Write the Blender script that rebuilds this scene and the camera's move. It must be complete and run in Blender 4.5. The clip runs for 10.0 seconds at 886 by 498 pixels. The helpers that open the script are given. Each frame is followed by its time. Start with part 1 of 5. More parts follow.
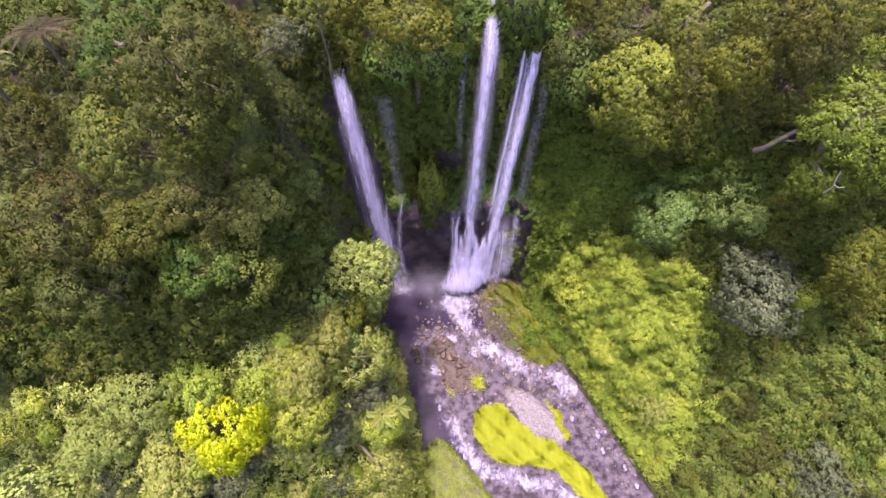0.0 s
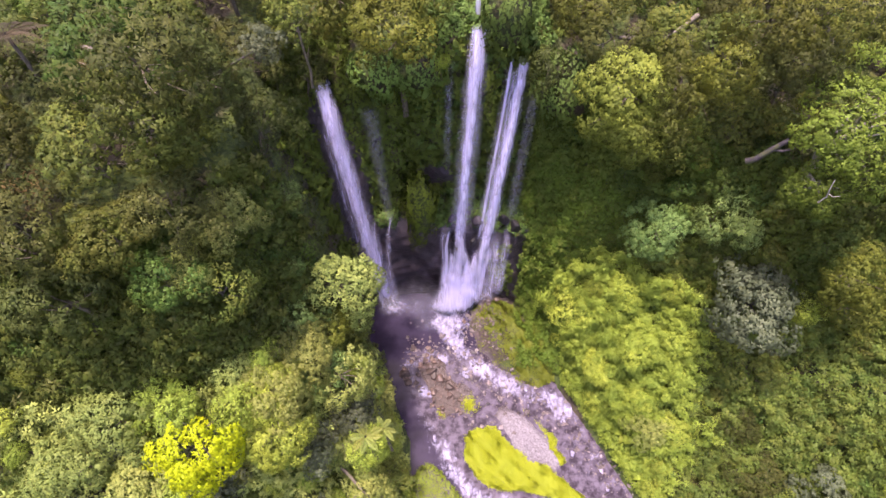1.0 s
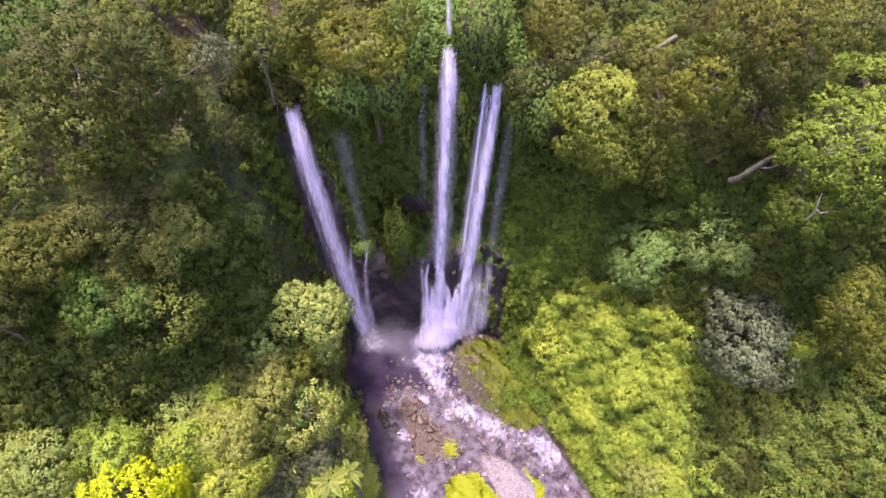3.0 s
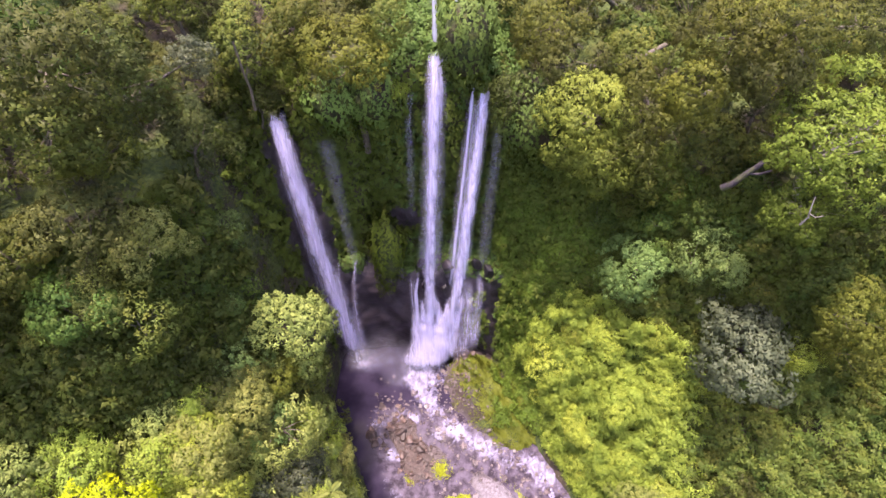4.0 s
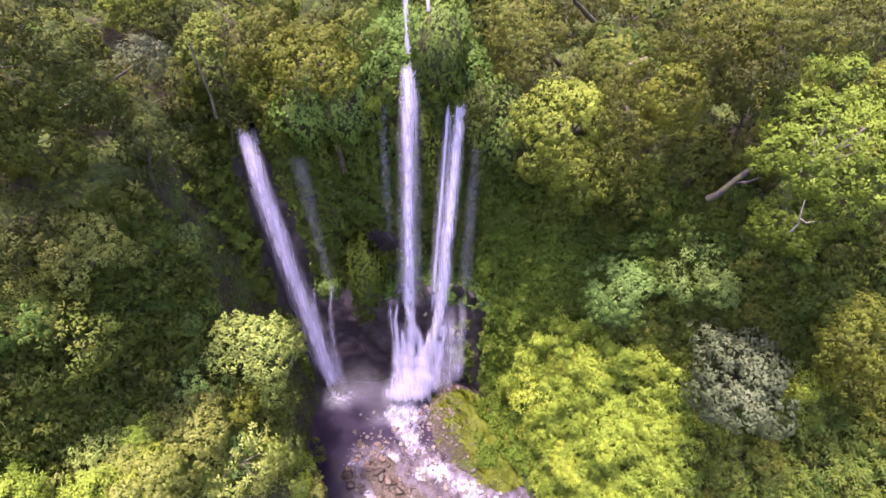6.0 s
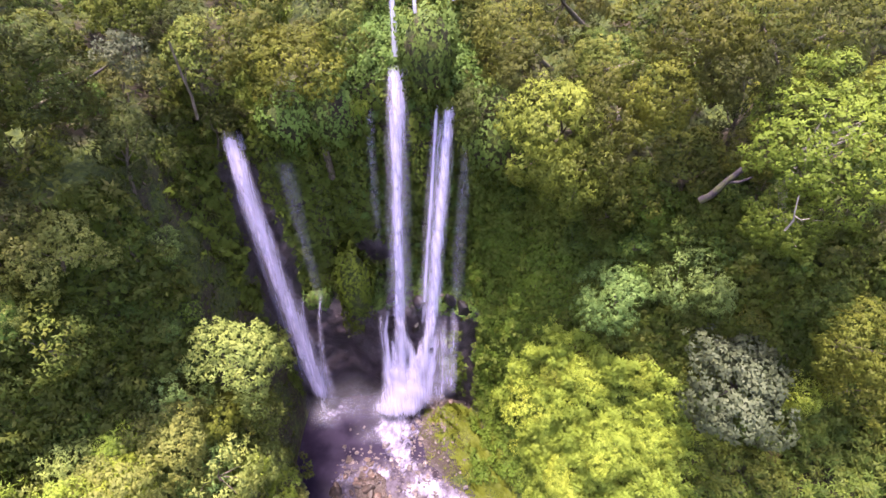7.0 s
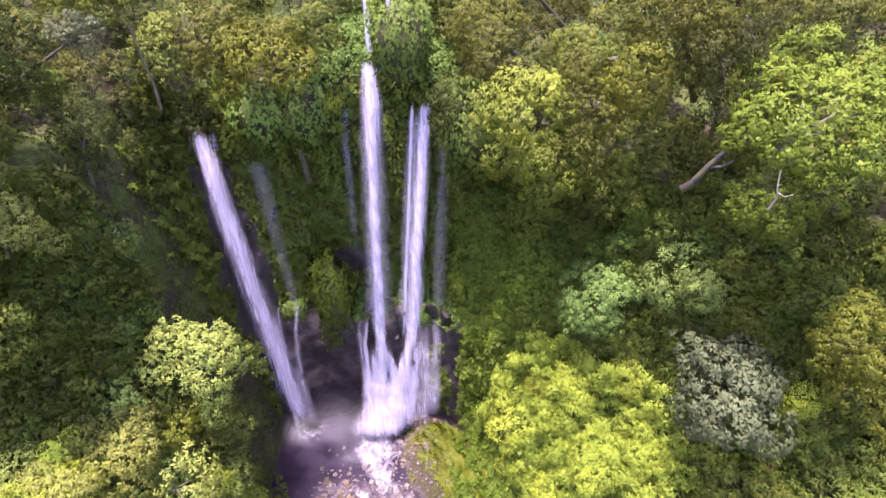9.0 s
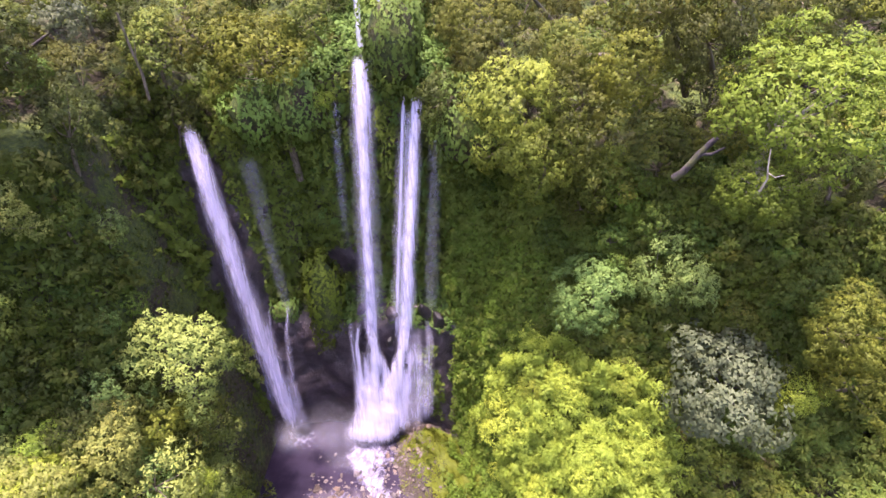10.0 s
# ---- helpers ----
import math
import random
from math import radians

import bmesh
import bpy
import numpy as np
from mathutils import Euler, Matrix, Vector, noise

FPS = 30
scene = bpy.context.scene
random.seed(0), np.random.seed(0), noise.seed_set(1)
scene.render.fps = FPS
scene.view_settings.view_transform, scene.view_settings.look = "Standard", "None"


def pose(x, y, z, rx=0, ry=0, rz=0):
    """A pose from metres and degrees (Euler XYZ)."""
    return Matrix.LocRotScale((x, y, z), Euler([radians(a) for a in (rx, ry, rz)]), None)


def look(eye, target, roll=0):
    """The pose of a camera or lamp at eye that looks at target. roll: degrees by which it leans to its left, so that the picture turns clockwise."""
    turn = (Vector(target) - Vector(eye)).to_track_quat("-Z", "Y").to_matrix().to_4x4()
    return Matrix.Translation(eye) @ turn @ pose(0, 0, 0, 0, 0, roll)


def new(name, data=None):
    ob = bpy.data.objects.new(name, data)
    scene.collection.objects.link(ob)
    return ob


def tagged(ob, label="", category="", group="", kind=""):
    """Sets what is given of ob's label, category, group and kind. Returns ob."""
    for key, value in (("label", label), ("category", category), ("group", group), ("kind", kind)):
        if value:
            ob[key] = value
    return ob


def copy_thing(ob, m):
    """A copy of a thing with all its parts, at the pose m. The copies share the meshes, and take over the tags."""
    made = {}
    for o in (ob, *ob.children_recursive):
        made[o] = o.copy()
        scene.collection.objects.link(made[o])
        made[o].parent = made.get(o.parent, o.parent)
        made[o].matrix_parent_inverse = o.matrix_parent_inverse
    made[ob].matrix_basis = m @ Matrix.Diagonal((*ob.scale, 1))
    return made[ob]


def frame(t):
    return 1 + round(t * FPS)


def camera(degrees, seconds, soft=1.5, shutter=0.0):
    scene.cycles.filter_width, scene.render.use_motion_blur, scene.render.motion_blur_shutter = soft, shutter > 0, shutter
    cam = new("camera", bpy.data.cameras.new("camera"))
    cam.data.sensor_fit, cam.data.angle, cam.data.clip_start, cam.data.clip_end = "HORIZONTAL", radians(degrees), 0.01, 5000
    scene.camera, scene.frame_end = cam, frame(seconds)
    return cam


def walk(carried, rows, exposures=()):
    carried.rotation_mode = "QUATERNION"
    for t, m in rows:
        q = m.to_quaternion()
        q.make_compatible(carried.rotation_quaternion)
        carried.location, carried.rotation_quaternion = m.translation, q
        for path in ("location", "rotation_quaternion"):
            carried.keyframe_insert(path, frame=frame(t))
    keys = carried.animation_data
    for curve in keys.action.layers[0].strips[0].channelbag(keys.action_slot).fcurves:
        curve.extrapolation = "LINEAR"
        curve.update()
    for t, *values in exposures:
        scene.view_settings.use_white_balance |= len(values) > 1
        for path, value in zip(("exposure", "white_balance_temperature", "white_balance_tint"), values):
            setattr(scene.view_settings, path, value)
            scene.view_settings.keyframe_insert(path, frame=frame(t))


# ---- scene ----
cam = camera(76.5, 10.0)
METRES, EYE, TILT, LEAN, TURN = 24.0, 80.0, -56.0, 0.0, 0.0
ROWS = [
    (0.0, 0.0, 0.0, 0.0, -0.0, 0.0, 0.0),
    (0.5, 0.0351, 0.0358, -0.0211, 0.06, 1.3, 0.02),
    (1.0, 0.0659, 0.0714, -0.0415, 0.11, 2.5, 0.01),
    (1.5, 0.0981, 0.108, -0.0623, 0.18, 3.8, 0.02),
    (2.0, 0.1278, 0.1404, -0.0818, 0.24, 4.98, 0.04),
    (2.5, 0.1623, 0.1743, -0.1018, 0.33, 6.23, -0.02),
    (4.0, 0.2576, 0.2756, -0.1617, 0.59, 9.72, -0.15),
    (4.5, 0.2893, 0.3118, -0.1821, 0.7, 10.93, -0.2),
    (5.0, 0.3166, 0.3463, -0.2008, 0.78, 12.05, -0.23),
    (5.5, 0.3443, 0.3845, -0.2211, 0.83, 13.24, -0.29),
    (7.0, 0.4234, 0.4882, -0.2791, 1.1, 16.42, -0.35),
    (7.5, 0.4499, 0.5231, -0.3033, 1.17, 17.41, -0.33),
    (8.0, 0.4744, 0.5553, -0.3273, 1.22, 18.33, -0.35),
    (8.5, 0.4992, 0.5888, -0.3554, 1.29, 19.3, -0.29),
    (9.0, 0.5191, 0.6179, -0.3855, 1.33, 20.21, -0.29),
    (9.5, 0.5366, 0.6489, -0.4243, 1.31, 21.3, -0.3),
    (10.0, 0.5535, 0.6753, -0.4617, 1.37, 22.24, -0.32),
]
EXPOSURE, KELVIN, TINT = 2.35, 6750, 33
walk(cam, [(t, pose(0, 0, EYE, TILT, LEAN, TURN) @ pose(METRES * x, METRES * y, METRES * z, 90 + pitch, roll, yaw)) for t, x, y, z, yaw, pitch, roll in ROWS],
     [(0.0, EXPOSURE, KELVIN, TINT), (10.0, EXPOSURE + 0.53, KELVIN, TINT)])

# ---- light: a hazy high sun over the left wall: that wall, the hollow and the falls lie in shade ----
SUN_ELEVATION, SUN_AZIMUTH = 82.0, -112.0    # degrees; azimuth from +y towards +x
world = bpy.data.worlds.new("sky")
scene.world = world
world.use_nodes = True
sky = world.node_tree.nodes.new("ShaderNodeTexSky")
sky.sky_type, sky.sun_disc = "NISHITA", False
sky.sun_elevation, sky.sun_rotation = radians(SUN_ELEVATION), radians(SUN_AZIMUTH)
sky.air_density, sky.dust_density = 1.0, 3.0
background = world.node_tree.nodes["Background"]
background.inputs["Strength"].default_value = 0.125
world.node_tree.links.new(sky.outputs["Color"], background.inputs["Color"])
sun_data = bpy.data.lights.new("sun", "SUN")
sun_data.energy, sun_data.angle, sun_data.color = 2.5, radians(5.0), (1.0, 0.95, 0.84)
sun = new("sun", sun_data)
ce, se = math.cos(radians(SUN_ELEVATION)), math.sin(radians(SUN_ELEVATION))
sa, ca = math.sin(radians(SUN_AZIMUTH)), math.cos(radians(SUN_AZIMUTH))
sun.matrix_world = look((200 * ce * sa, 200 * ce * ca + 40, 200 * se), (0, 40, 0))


# ---- materials ----
class Nodes:
    """Small builder for a node material."""

    def __init__(self, name):
        self.mat = bpy.data.materials.new(name)
        self.mat.use_nodes = True
        self.tree = self.mat.node_tree
        self.tree.nodes.clear()
        self.out = self.add("ShaderNodeOutputMaterial")

    def add(self, kind):
        return self.tree.nodes.new(kind)

    def put(self, socket, value):
        if isinstance(value, bpy.types.NodeSocket):
            self.tree.links.new(value, socket)
        else:
            socket.default_value = value

    def coords(self, kind="Object"):
        return self.add("ShaderNodeTexCoord").outputs[kind]

    def position(self):
        return self.add("ShaderNodeNewGeometry").outputs["Position"]

    def island(self):
        return self.add("ShaderNodeNewGeometry").outputs["Random Per Island"]

    def chance(self):
        return self.add("ShaderNodeObjectInfo").outputs["Random"]

    def attribute(self, name):
        node = self.add("ShaderNodeAttribute")
        node.attribute_name = name
        return node.outputs["Fac"]

    def stretch(self, vector, scale):
        node = self.add("ShaderNodeMapping")
        self.put(node.inputs["Vector"], vector)
        node.inputs["Scale"].default_value = scale
        return node.outputs["Vector"]

    def noise(self, scale, detail=4.0, rough=0.55, vector=None, warp=0.0):
        node = self.add("ShaderNodeTexNoise")
        self.put(node.inputs["Vector"], vector if vector is not None else self.position())
        node.inputs["Scale"].default_value, node.inputs["Detail"].default_value = scale, detail
        node.inputs["Roughness"].default_value, node.inputs["Distortion"].default_value = rough, warp
        return node.outputs["Fac"]

    def span(self, value, a, b, c=0.0, d=1.0):
        node = self.add("ShaderNodeMapRange")
        node.interpolation_type = "SMOOTHSTEP"
        self.put(node.inputs["Value"], value)
        for i, v in enumerate((a, b, c, d), 1):
            node.inputs[i].default_value = v
        return node.outputs["Result"]

    def maths(self, op, a, b=0.0):
        node = self.add("ShaderNodeMath")
        node.operation = op
        self.put(node.inputs[0], a)
        self.put(node.inputs[1], b)
        return node.outputs[0]

    def mix(self, factor, a, b):
        node = self.add("ShaderNodeMix")
        node.data_type = "RGBA"
        self.put(node.inputs[0], factor)
        self.put(node.inputs[6], a if isinstance(a, bpy.types.NodeSocket) else (*a, 1))
        self.put(node.inputs[7], b if isinstance(b, bpy.types.NodeSocket) else (*b, 1))
        return node.outputs[2]

    def tint(self, colour, hue, value, saturation=1.0):
        node = self.add("ShaderNodeHueSaturation")
        self.put(node.inputs["Hue"], hue)
        self.put(node.inputs["Value"], value)
        self.put(node.inputs["Saturation"], saturation)
        self.put(node.inputs["Color"], colour)
        return node.outputs["Color"]

    def bump(self, height, strength, distance):
        node = self.add("ShaderNodeBump")
        node.inputs["Strength"].default_value, node.inputs["Distance"].default_value = strength, distance
        self.put(node.inputs["Height"], height)
        return node.outputs["Normal"]

    def principled(self, colour, rough, specular=0.4, normal=None, metallic=0.0):
        node = self.add("ShaderNodeBsdfPrincipled")
        self.put(node.inputs["Base Color"], colour if isinstance(colour, bpy.types.NodeSocket) else (*colour, 1))
        self.put(node.inputs["Roughness"], rough)
        node.inputs["Specular IOR Level"].default_value = specular
        node.inputs["Metallic"].default_value = metallic
        if normal is not None:
            self.put(node.inputs["Normal"], normal)
        return node.outputs["BSDF"]

    def translucent(self, colour):
        node = self.add("ShaderNodeBsdfTranslucent")
        self.put(node.inputs["Color"], colour if isinstance(colour, bpy.types.NodeSocket) else (*colour, 1))
        return node.outputs["BSDF"]

    def blend(self, factor, a, b):
        node = self.add("ShaderNodeMixShader")
        self.put(node.inputs[0], factor)
        self.put(node.inputs[1], a)
        self.put(node.inputs[2], b)
        return node.outputs[0]

    def clear(self):
        return self.add("ShaderNodeBsdfTransparent").outputs[0]

    def done(self, shader):
        self.tree.links.new(shader, self.out.inputs["Surface"])
        return self.mat


def leaf_material(name, lighter, darker, gloss=0.08, through_light=0.25, spread=0.035, patch=0.5):
    """Leaves: each leaf, each tree and each patch of the crown a little different."""
    n = Nodes(name)
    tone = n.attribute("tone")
    colour = n.mix(n.span(n.maths("ADD", n.maths("MULTIPLY", n.island(), 0.25), n.maths("MULTIPLY", tone, 0.75)), 0.0, 1.0), darker, lighter)
    colour = n.mix(n.span(n.noise(patch, 3.0), 0.35, 0.7, 0.0, 0.45), colour, tuple(0.5 * (a + b) * k for a, b, k in zip(lighter, darker, (1.15, 1.08, 0.85))))
    colour = n.tint(colour, n.span(n.maths("FRACT", n.maths("MULTIPLY", tone, 5.3)), 0.0, 1.0, 0.5 - 0.4 * spread, 0.5 + 0.4 * spread), 1.0)
    chance = n.chance()
    colour = n.tint(colour, n.span(chance, 0.0, 1.0, 0.5 - spread, 0.5 + spread), n.span(n.maths("FRACT", n.maths("MULTIPLY", chance, 7.31)), 0.0, 1.0, 0.78, 1.25))
    body = n.principled(colour, 0.5, gloss)
    return n.done(n.blend(through_light, body, n.translucent(n.tint(colour, 0.49, 1.3))))


LEAF = {
    "broad": leaf_material("leaf_mid_green", (0.086, 0.11, 0.021), (0.036, 0.056, 0.013)),
    "yellow": leaf_material("leaf_bright_yellow_green", (0.27, 0.3, 0.006), (0.2, 0.235, 0.006), spread=0.008),
    "lime": leaf_material("leaf_lime", (0.225, 0.282, 0.042), (0.13, 0.178, 0.028), spread=0.012),
    "grey": leaf_material("leaf_grey_green", (0.078, 0.092, 0.052), (0.034, 0.044, 0.025), gloss=0.12, spread=0.01),
    "blue": leaf_material("leaf_cool_green", (0.13, 0.19, 0.055), (0.065, 0.105, 0.03), spread=0.012),
    # olive darkened further: on the left rim it also stands for shade
    "olive": leaf_material("leaf_olive", (0.058, 0.067, 0.017), (0.022, 0.028, 0.009), spread=0.018),
    "fresh": leaf_material("leaf_fresh_green", (0.112, 0.133, 0.02), (0.052, 0.064, 0.013), spread=0.014),
    # fresh green made lighter: the sun on these trees is put into the colour
    "sunny": leaf_material("leaf_sunlit_green", (0.135, 0.155, 0.026), (0.062, 0.076, 0.015), spread=0.01),
    "amber": leaf_material("leaf_yellow_olive", (0.084, 0.09, 0.015), (0.034, 0.038, 0.01), spread=0.016),
    "pale": leaf_material("leaf_pale_green", (0.215, 0.245, 0.066), (0.105, 0.135, 0.034), spread=0.015),
    "vine": leaf_material("leaf_creeper", (0.11, 0.155, 0.026), (0.05, 0.075, 0.014), spread=0.02, patch=0.25),
    "fern": leaf_material("leaf_fern", (0.09, 0.112, 0.018), (0.036, 0.05, 0.011), spread=0.02, patch=0.3),
    "grass": leaf_material("grass_blades", (0.22, 0.242, 0.016), (0.14, 0.162, 0.012), spread=0.01, patch=0.4),
    "moss": leaf_material("moss_tufts", (0.1, 0.115, 0.014), (0.045, 0.054, 0.01), spread=0.012, patch=0.5),
    "giant": leaf_material("leaf_giant_lime", (0.19, 0.23, 0.03), (0.12, 0.16, 0.022), spread=0.01),
    "dry": leaf_material("leaf_dry_brown", (0.2, 0.13, 0.05), (0.08, 0.06, 0.025), spread=0.015),
    "mossy": leaf_material("leaf_mossy_creeper", (0.098, 0.138, 0.019), (0.047, 0.07, 0.012), spread=0.015),
    "heart": leaf_material("leaf_heart_creeper", (0.11, 0.17, 0.042), (0.06, 0.1, 0.024), spread=0.01),
    "light": leaf_material("leaf_light_green", (0.115, 0.156, 0.022), (0.058, 0.084, 0.014), spread=0.01),
    "dry_frond": leaf_material("palm_frond_browning", (0.085, 0.06, 0.042), (0.035, 0.03, 0.018), spread=0.01),
    "frond": leaf_material("palm_frond_leaflets", (0.2, 0.19, 0.1), (0.09, 0.1, 0.035), spread=0.01),
}


def bark_material(name, dark, light):
    n = Nodes(name)
    streak = n.noise(3.0, 6.0, 0.65, n.stretch(n.coords(), (3, 3, 0.5)))
    colour = n.mix(n.span(streak, 0.3, 0.7), dark, light)
    colour = n.mix(n.span(n.noise(0.8), 0.55, 0.7, 0.0, 0.6), colour, (0.08, 0.09, 0.03))
    return n.done(n.principled(colour, 0.85, 0.2, n.bump(streak, 0.6, 0.06)))


def earth_material():
    """Slope: dark leaf mould and brown soil, moss in patches, bare wet rock where the attribute says rock."""
    n = Nodes("slope_earth")
    grain, patch = n.noise(2.2, 8.0, 0.65), n.noise(0.22, 5.0)
    soil = n.mix(n.span(grain, 0.3, 0.72), (0.016, 0.013, 0.009), (0.048, 0.036, 0.021))
    moss = n.mix(n.span(grain, 0.35, 0.7), (0.018, 0.032, 0.007), (0.07, 0.09, 0.014))
    colour = n.mix(n.span(patch, 0.38, 0.55), soil, moss)
    crack = n.noise(0.9, 9.0, 0.68, warp=0.1)
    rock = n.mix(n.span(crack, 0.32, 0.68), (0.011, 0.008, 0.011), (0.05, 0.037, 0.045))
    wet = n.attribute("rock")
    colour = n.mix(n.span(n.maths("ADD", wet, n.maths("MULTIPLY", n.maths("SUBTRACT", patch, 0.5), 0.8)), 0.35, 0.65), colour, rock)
    cells = n.add("ShaderNodeTexVoronoi")
    n.put(cells.inputs["Vector"], n.position())
    cells.inputs["Scale"].default_value = 2.4
    fine = n.add("ShaderNodeTexVoronoi")
    n.put(fine.inputs["Vector"], n.position())
    fine.inputs["Scale"].default_value = 5.5
    stones = n.span(n.noise(0.35, 5.0), 0.42, 0.6)
    pebble = n.mix(n.mix(stones, cells.outputs["Color"], fine.outputs["Color"]), (0.022, 0.017, 0.02), (0.085, 0.067, 0.076))
    pebble = n.mix(n.span(n.noise(0.7, 6.0), 0.45, 0.65, 0.0, 0.8), pebble, (0.045, 0.032, 0.03))
    brown = n.mix(n.span(grain, 0.3, 0.7), (0.02, 0.013, 0.011), (0.062, 0.04, 0.035))
    pebble = n.mix(n.attribute("brown"), pebble, brown)
    sand = n.mix(n.span(n.noise(3.5, 7.0, 0.7), 0.35, 0.65), (0.075, 0.064, 0.076), (0.15, 0.13, 0.155))
    pebble = n.mix(n.attribute("bar"), pebble, sand)
    colour = n.mix(n.attribute("gravel"), colour, pebble)
    rough = n.maths("SUBTRACT", 0.92, n.maths("MULTIPLY", wet, 0.5))
    return n.done(n.principled(colour, rough, 0.35, n.bump(n.maths("ADD", grain, crack), 0.8, 0.25)))


def rock_material(name, dark, light, rough=0.55):
    n = Nodes(name)
    crack, grain = n.noise(1.3, 8.0, 0.66, warp=0.5), n.noise(9.0, 4.0)
    colour = n.mix(n.span(crack, 0.32, 0.68), dark, light)
    colour = n.mix(n.span(grain, 0.5, 0.75, 0.0, 0.5), colour, tuple(1.35 * c for c in light))
    colour = n.tint(colour, 0.5, n.span(n.chance(), 0.0, 1.0, 0.6, 1.35))
    return n.done(n.principled(colour, rough, 0.4, n.bump(n.maths("ADD", crack, n.maths("MULTIPLY", grain, 0.3)), 0.7, 0.12)))


def water_material():
    """Dark pool, broken by white water where the attribute foam is high."""
    n = Nodes("river_water")
    p = n.position()
    ripple = n.noise(1.6, 5.0, 0.6, p, 0.8)
    foam_pattern = n.noise(1.1, 6.0, 0.62, n.stretch(p, (1.0, 0.75, 1.0)), 0.9)
    foam = n.attribute("foam")
    white = n.span(n.maths("ADD", foam, n.maths("MULTIPLY", n.maths("SUBTRACT", foam_pattern, 0.5), 2.2)), 0.42, 1.1)
    deep = n.mix(n.span(n.noise(0.3, 4.0), 0.35, 0.65), (0.012, 0.009, 0.018), (0.026, 0.02, 0.036))
    stony = n.mix(n.span(n.noise(0.9, 6.0, 0.6), 0.34, 0.66), (0.02, 0.015, 0.021), (0.08, 0.066, 0.09))
    deep = n.mix(n.attribute("shallow"), deep, stony)
    body = n.principled(deep, 0.1, 0.05, n.bump(ripple, 0.05, 0.05))
    froth = n.mix(n.span(n.noise(1.5, 9.0, 0.72, n.stretch(p, (1.0, 0.6, 1.0)), 0.6), 0.34, 0.64), (0.07, 0.06, 0.095), (0.21, 0.195, 0.3))
    return n.done(n.blend(white, body, n.principled(froth, 0.6, 0.3, n.bump(foam_pattern, 0.6, 0.2))))


def fall_material(name, low, high, streak_scale=1.0, colour=(0.75, 0.7, 0.98), top=1.0):
    """Falling water: streaks along the fall, thinning out at the edges (attribute body)."""
    n = Nodes(name)
    p = n.coords()
    fine = n.noise(2.4 * streak_scale, 5.0, 0.65, n.stretch(p, (1.6, 0.4, 0.06)), 0.15)
    clots = n.noise(1.1 * streak_scale, 5.0, 0.7, n.stretch(p, (1.3, 0.5, 0.2)), 0.3)
    body = n.attribute("body")
    veil = n.maths("ADD", n.maths("MULTIPLY", fine, 0.6), n.maths("MULTIPLY", clots, 0.4))
    alpha = n.maths("ADD", n.maths("MULTIPLY", body, 0.9), n.maths("MULTIPLY", n.maths("SUBTRACT", veil, 0.5), 1.7))
    alpha = n.maths("MULTIPLY", n.maths("MULTIPLY", n.span(alpha, low, high), top), n.span(body, 0.0, 0.35))
    water = n.blend(0.4, n.principled(colour, 0.45, 0.4, n.bump(veil, 0.5, 0.15)), n.translucent(colour))
    return n.done(n.blend(alpha, n.clear(), water))


def mist_material(name, top):
    n = Nodes(name)
    p = n.coords()
    soft = n.noise(0.35, 4.0, 0.55, p, 0.4)
    alpha = n.maths("MULTIPLY", n.span(n.maths("MULTIPLY", n.attribute("body"), n.maths("ADD", soft, 0.45)), 0.0, 0.9), top)
    haze = n.blend(0.5, n.principled((0.8, 0.78, 0.95), 1.0, 0.0), n.translucent((0.8, 0.78, 0.95)))
    return n.done(n.blend(alpha, n.clear(), haze))


BARK, PALE_BARK, EARTH = bark_material("bark", (0.04, 0.031, 0.024), (0.15, 0.125, 0.1)), bark_material("pale_bark", (0.1, 0.085, 0.075), (0.28, 0.25, 0.23)), earth_material()
DARK_BARK = bark_material("dark_bark", (0.016, 0.013, 0.017), (0.06, 0.049, 0.057))
ROCK_BROWN = rock_material("boulder_red_brown", (0.026, 0.018, 0.016), (0.095, 0.062, 0.053))
ROCK_DARK = rock_material("boulder_wet_dark", (0.03, 0.024, 0.026), (0.15, 0.12, 0.125), 0.35)
ROCK_PALE = rock_material("boulder_pale", (0.05, 0.04, 0.043), (0.15, 0.12, 0.135))
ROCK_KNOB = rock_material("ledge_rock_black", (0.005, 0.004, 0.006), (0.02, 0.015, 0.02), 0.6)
ROCK_RUBBLE = rock_material("rubble", (0.018, 0.013, 0.014), (0.08, 0.06, 0.06))
WATER = water_material()
FALL_DENSE = fall_material("white_falling_water", 0.18, 1.3)
FALL_VEIL = fall_material("thin_falling_veil", 0.1, 1.2, 1.3, top=0.36)
FALL_FAINT = fall_material("faint_falling_veil", 0.0, 1.3, 1.3, top=0.15)
FALL_FAN = fall_material("spreading_cascade", 0.02, 1.0, 1.5, top=0.66)
FALL_CLOT = fall_material("falling_clot", 0.15, 1.0, 1.6, (0.84, 0.79, 0.99), 0.55)
MIST, SPRAY = mist_material("drifting_spray", 0.14), mist_material("dense_spray", 0.26)


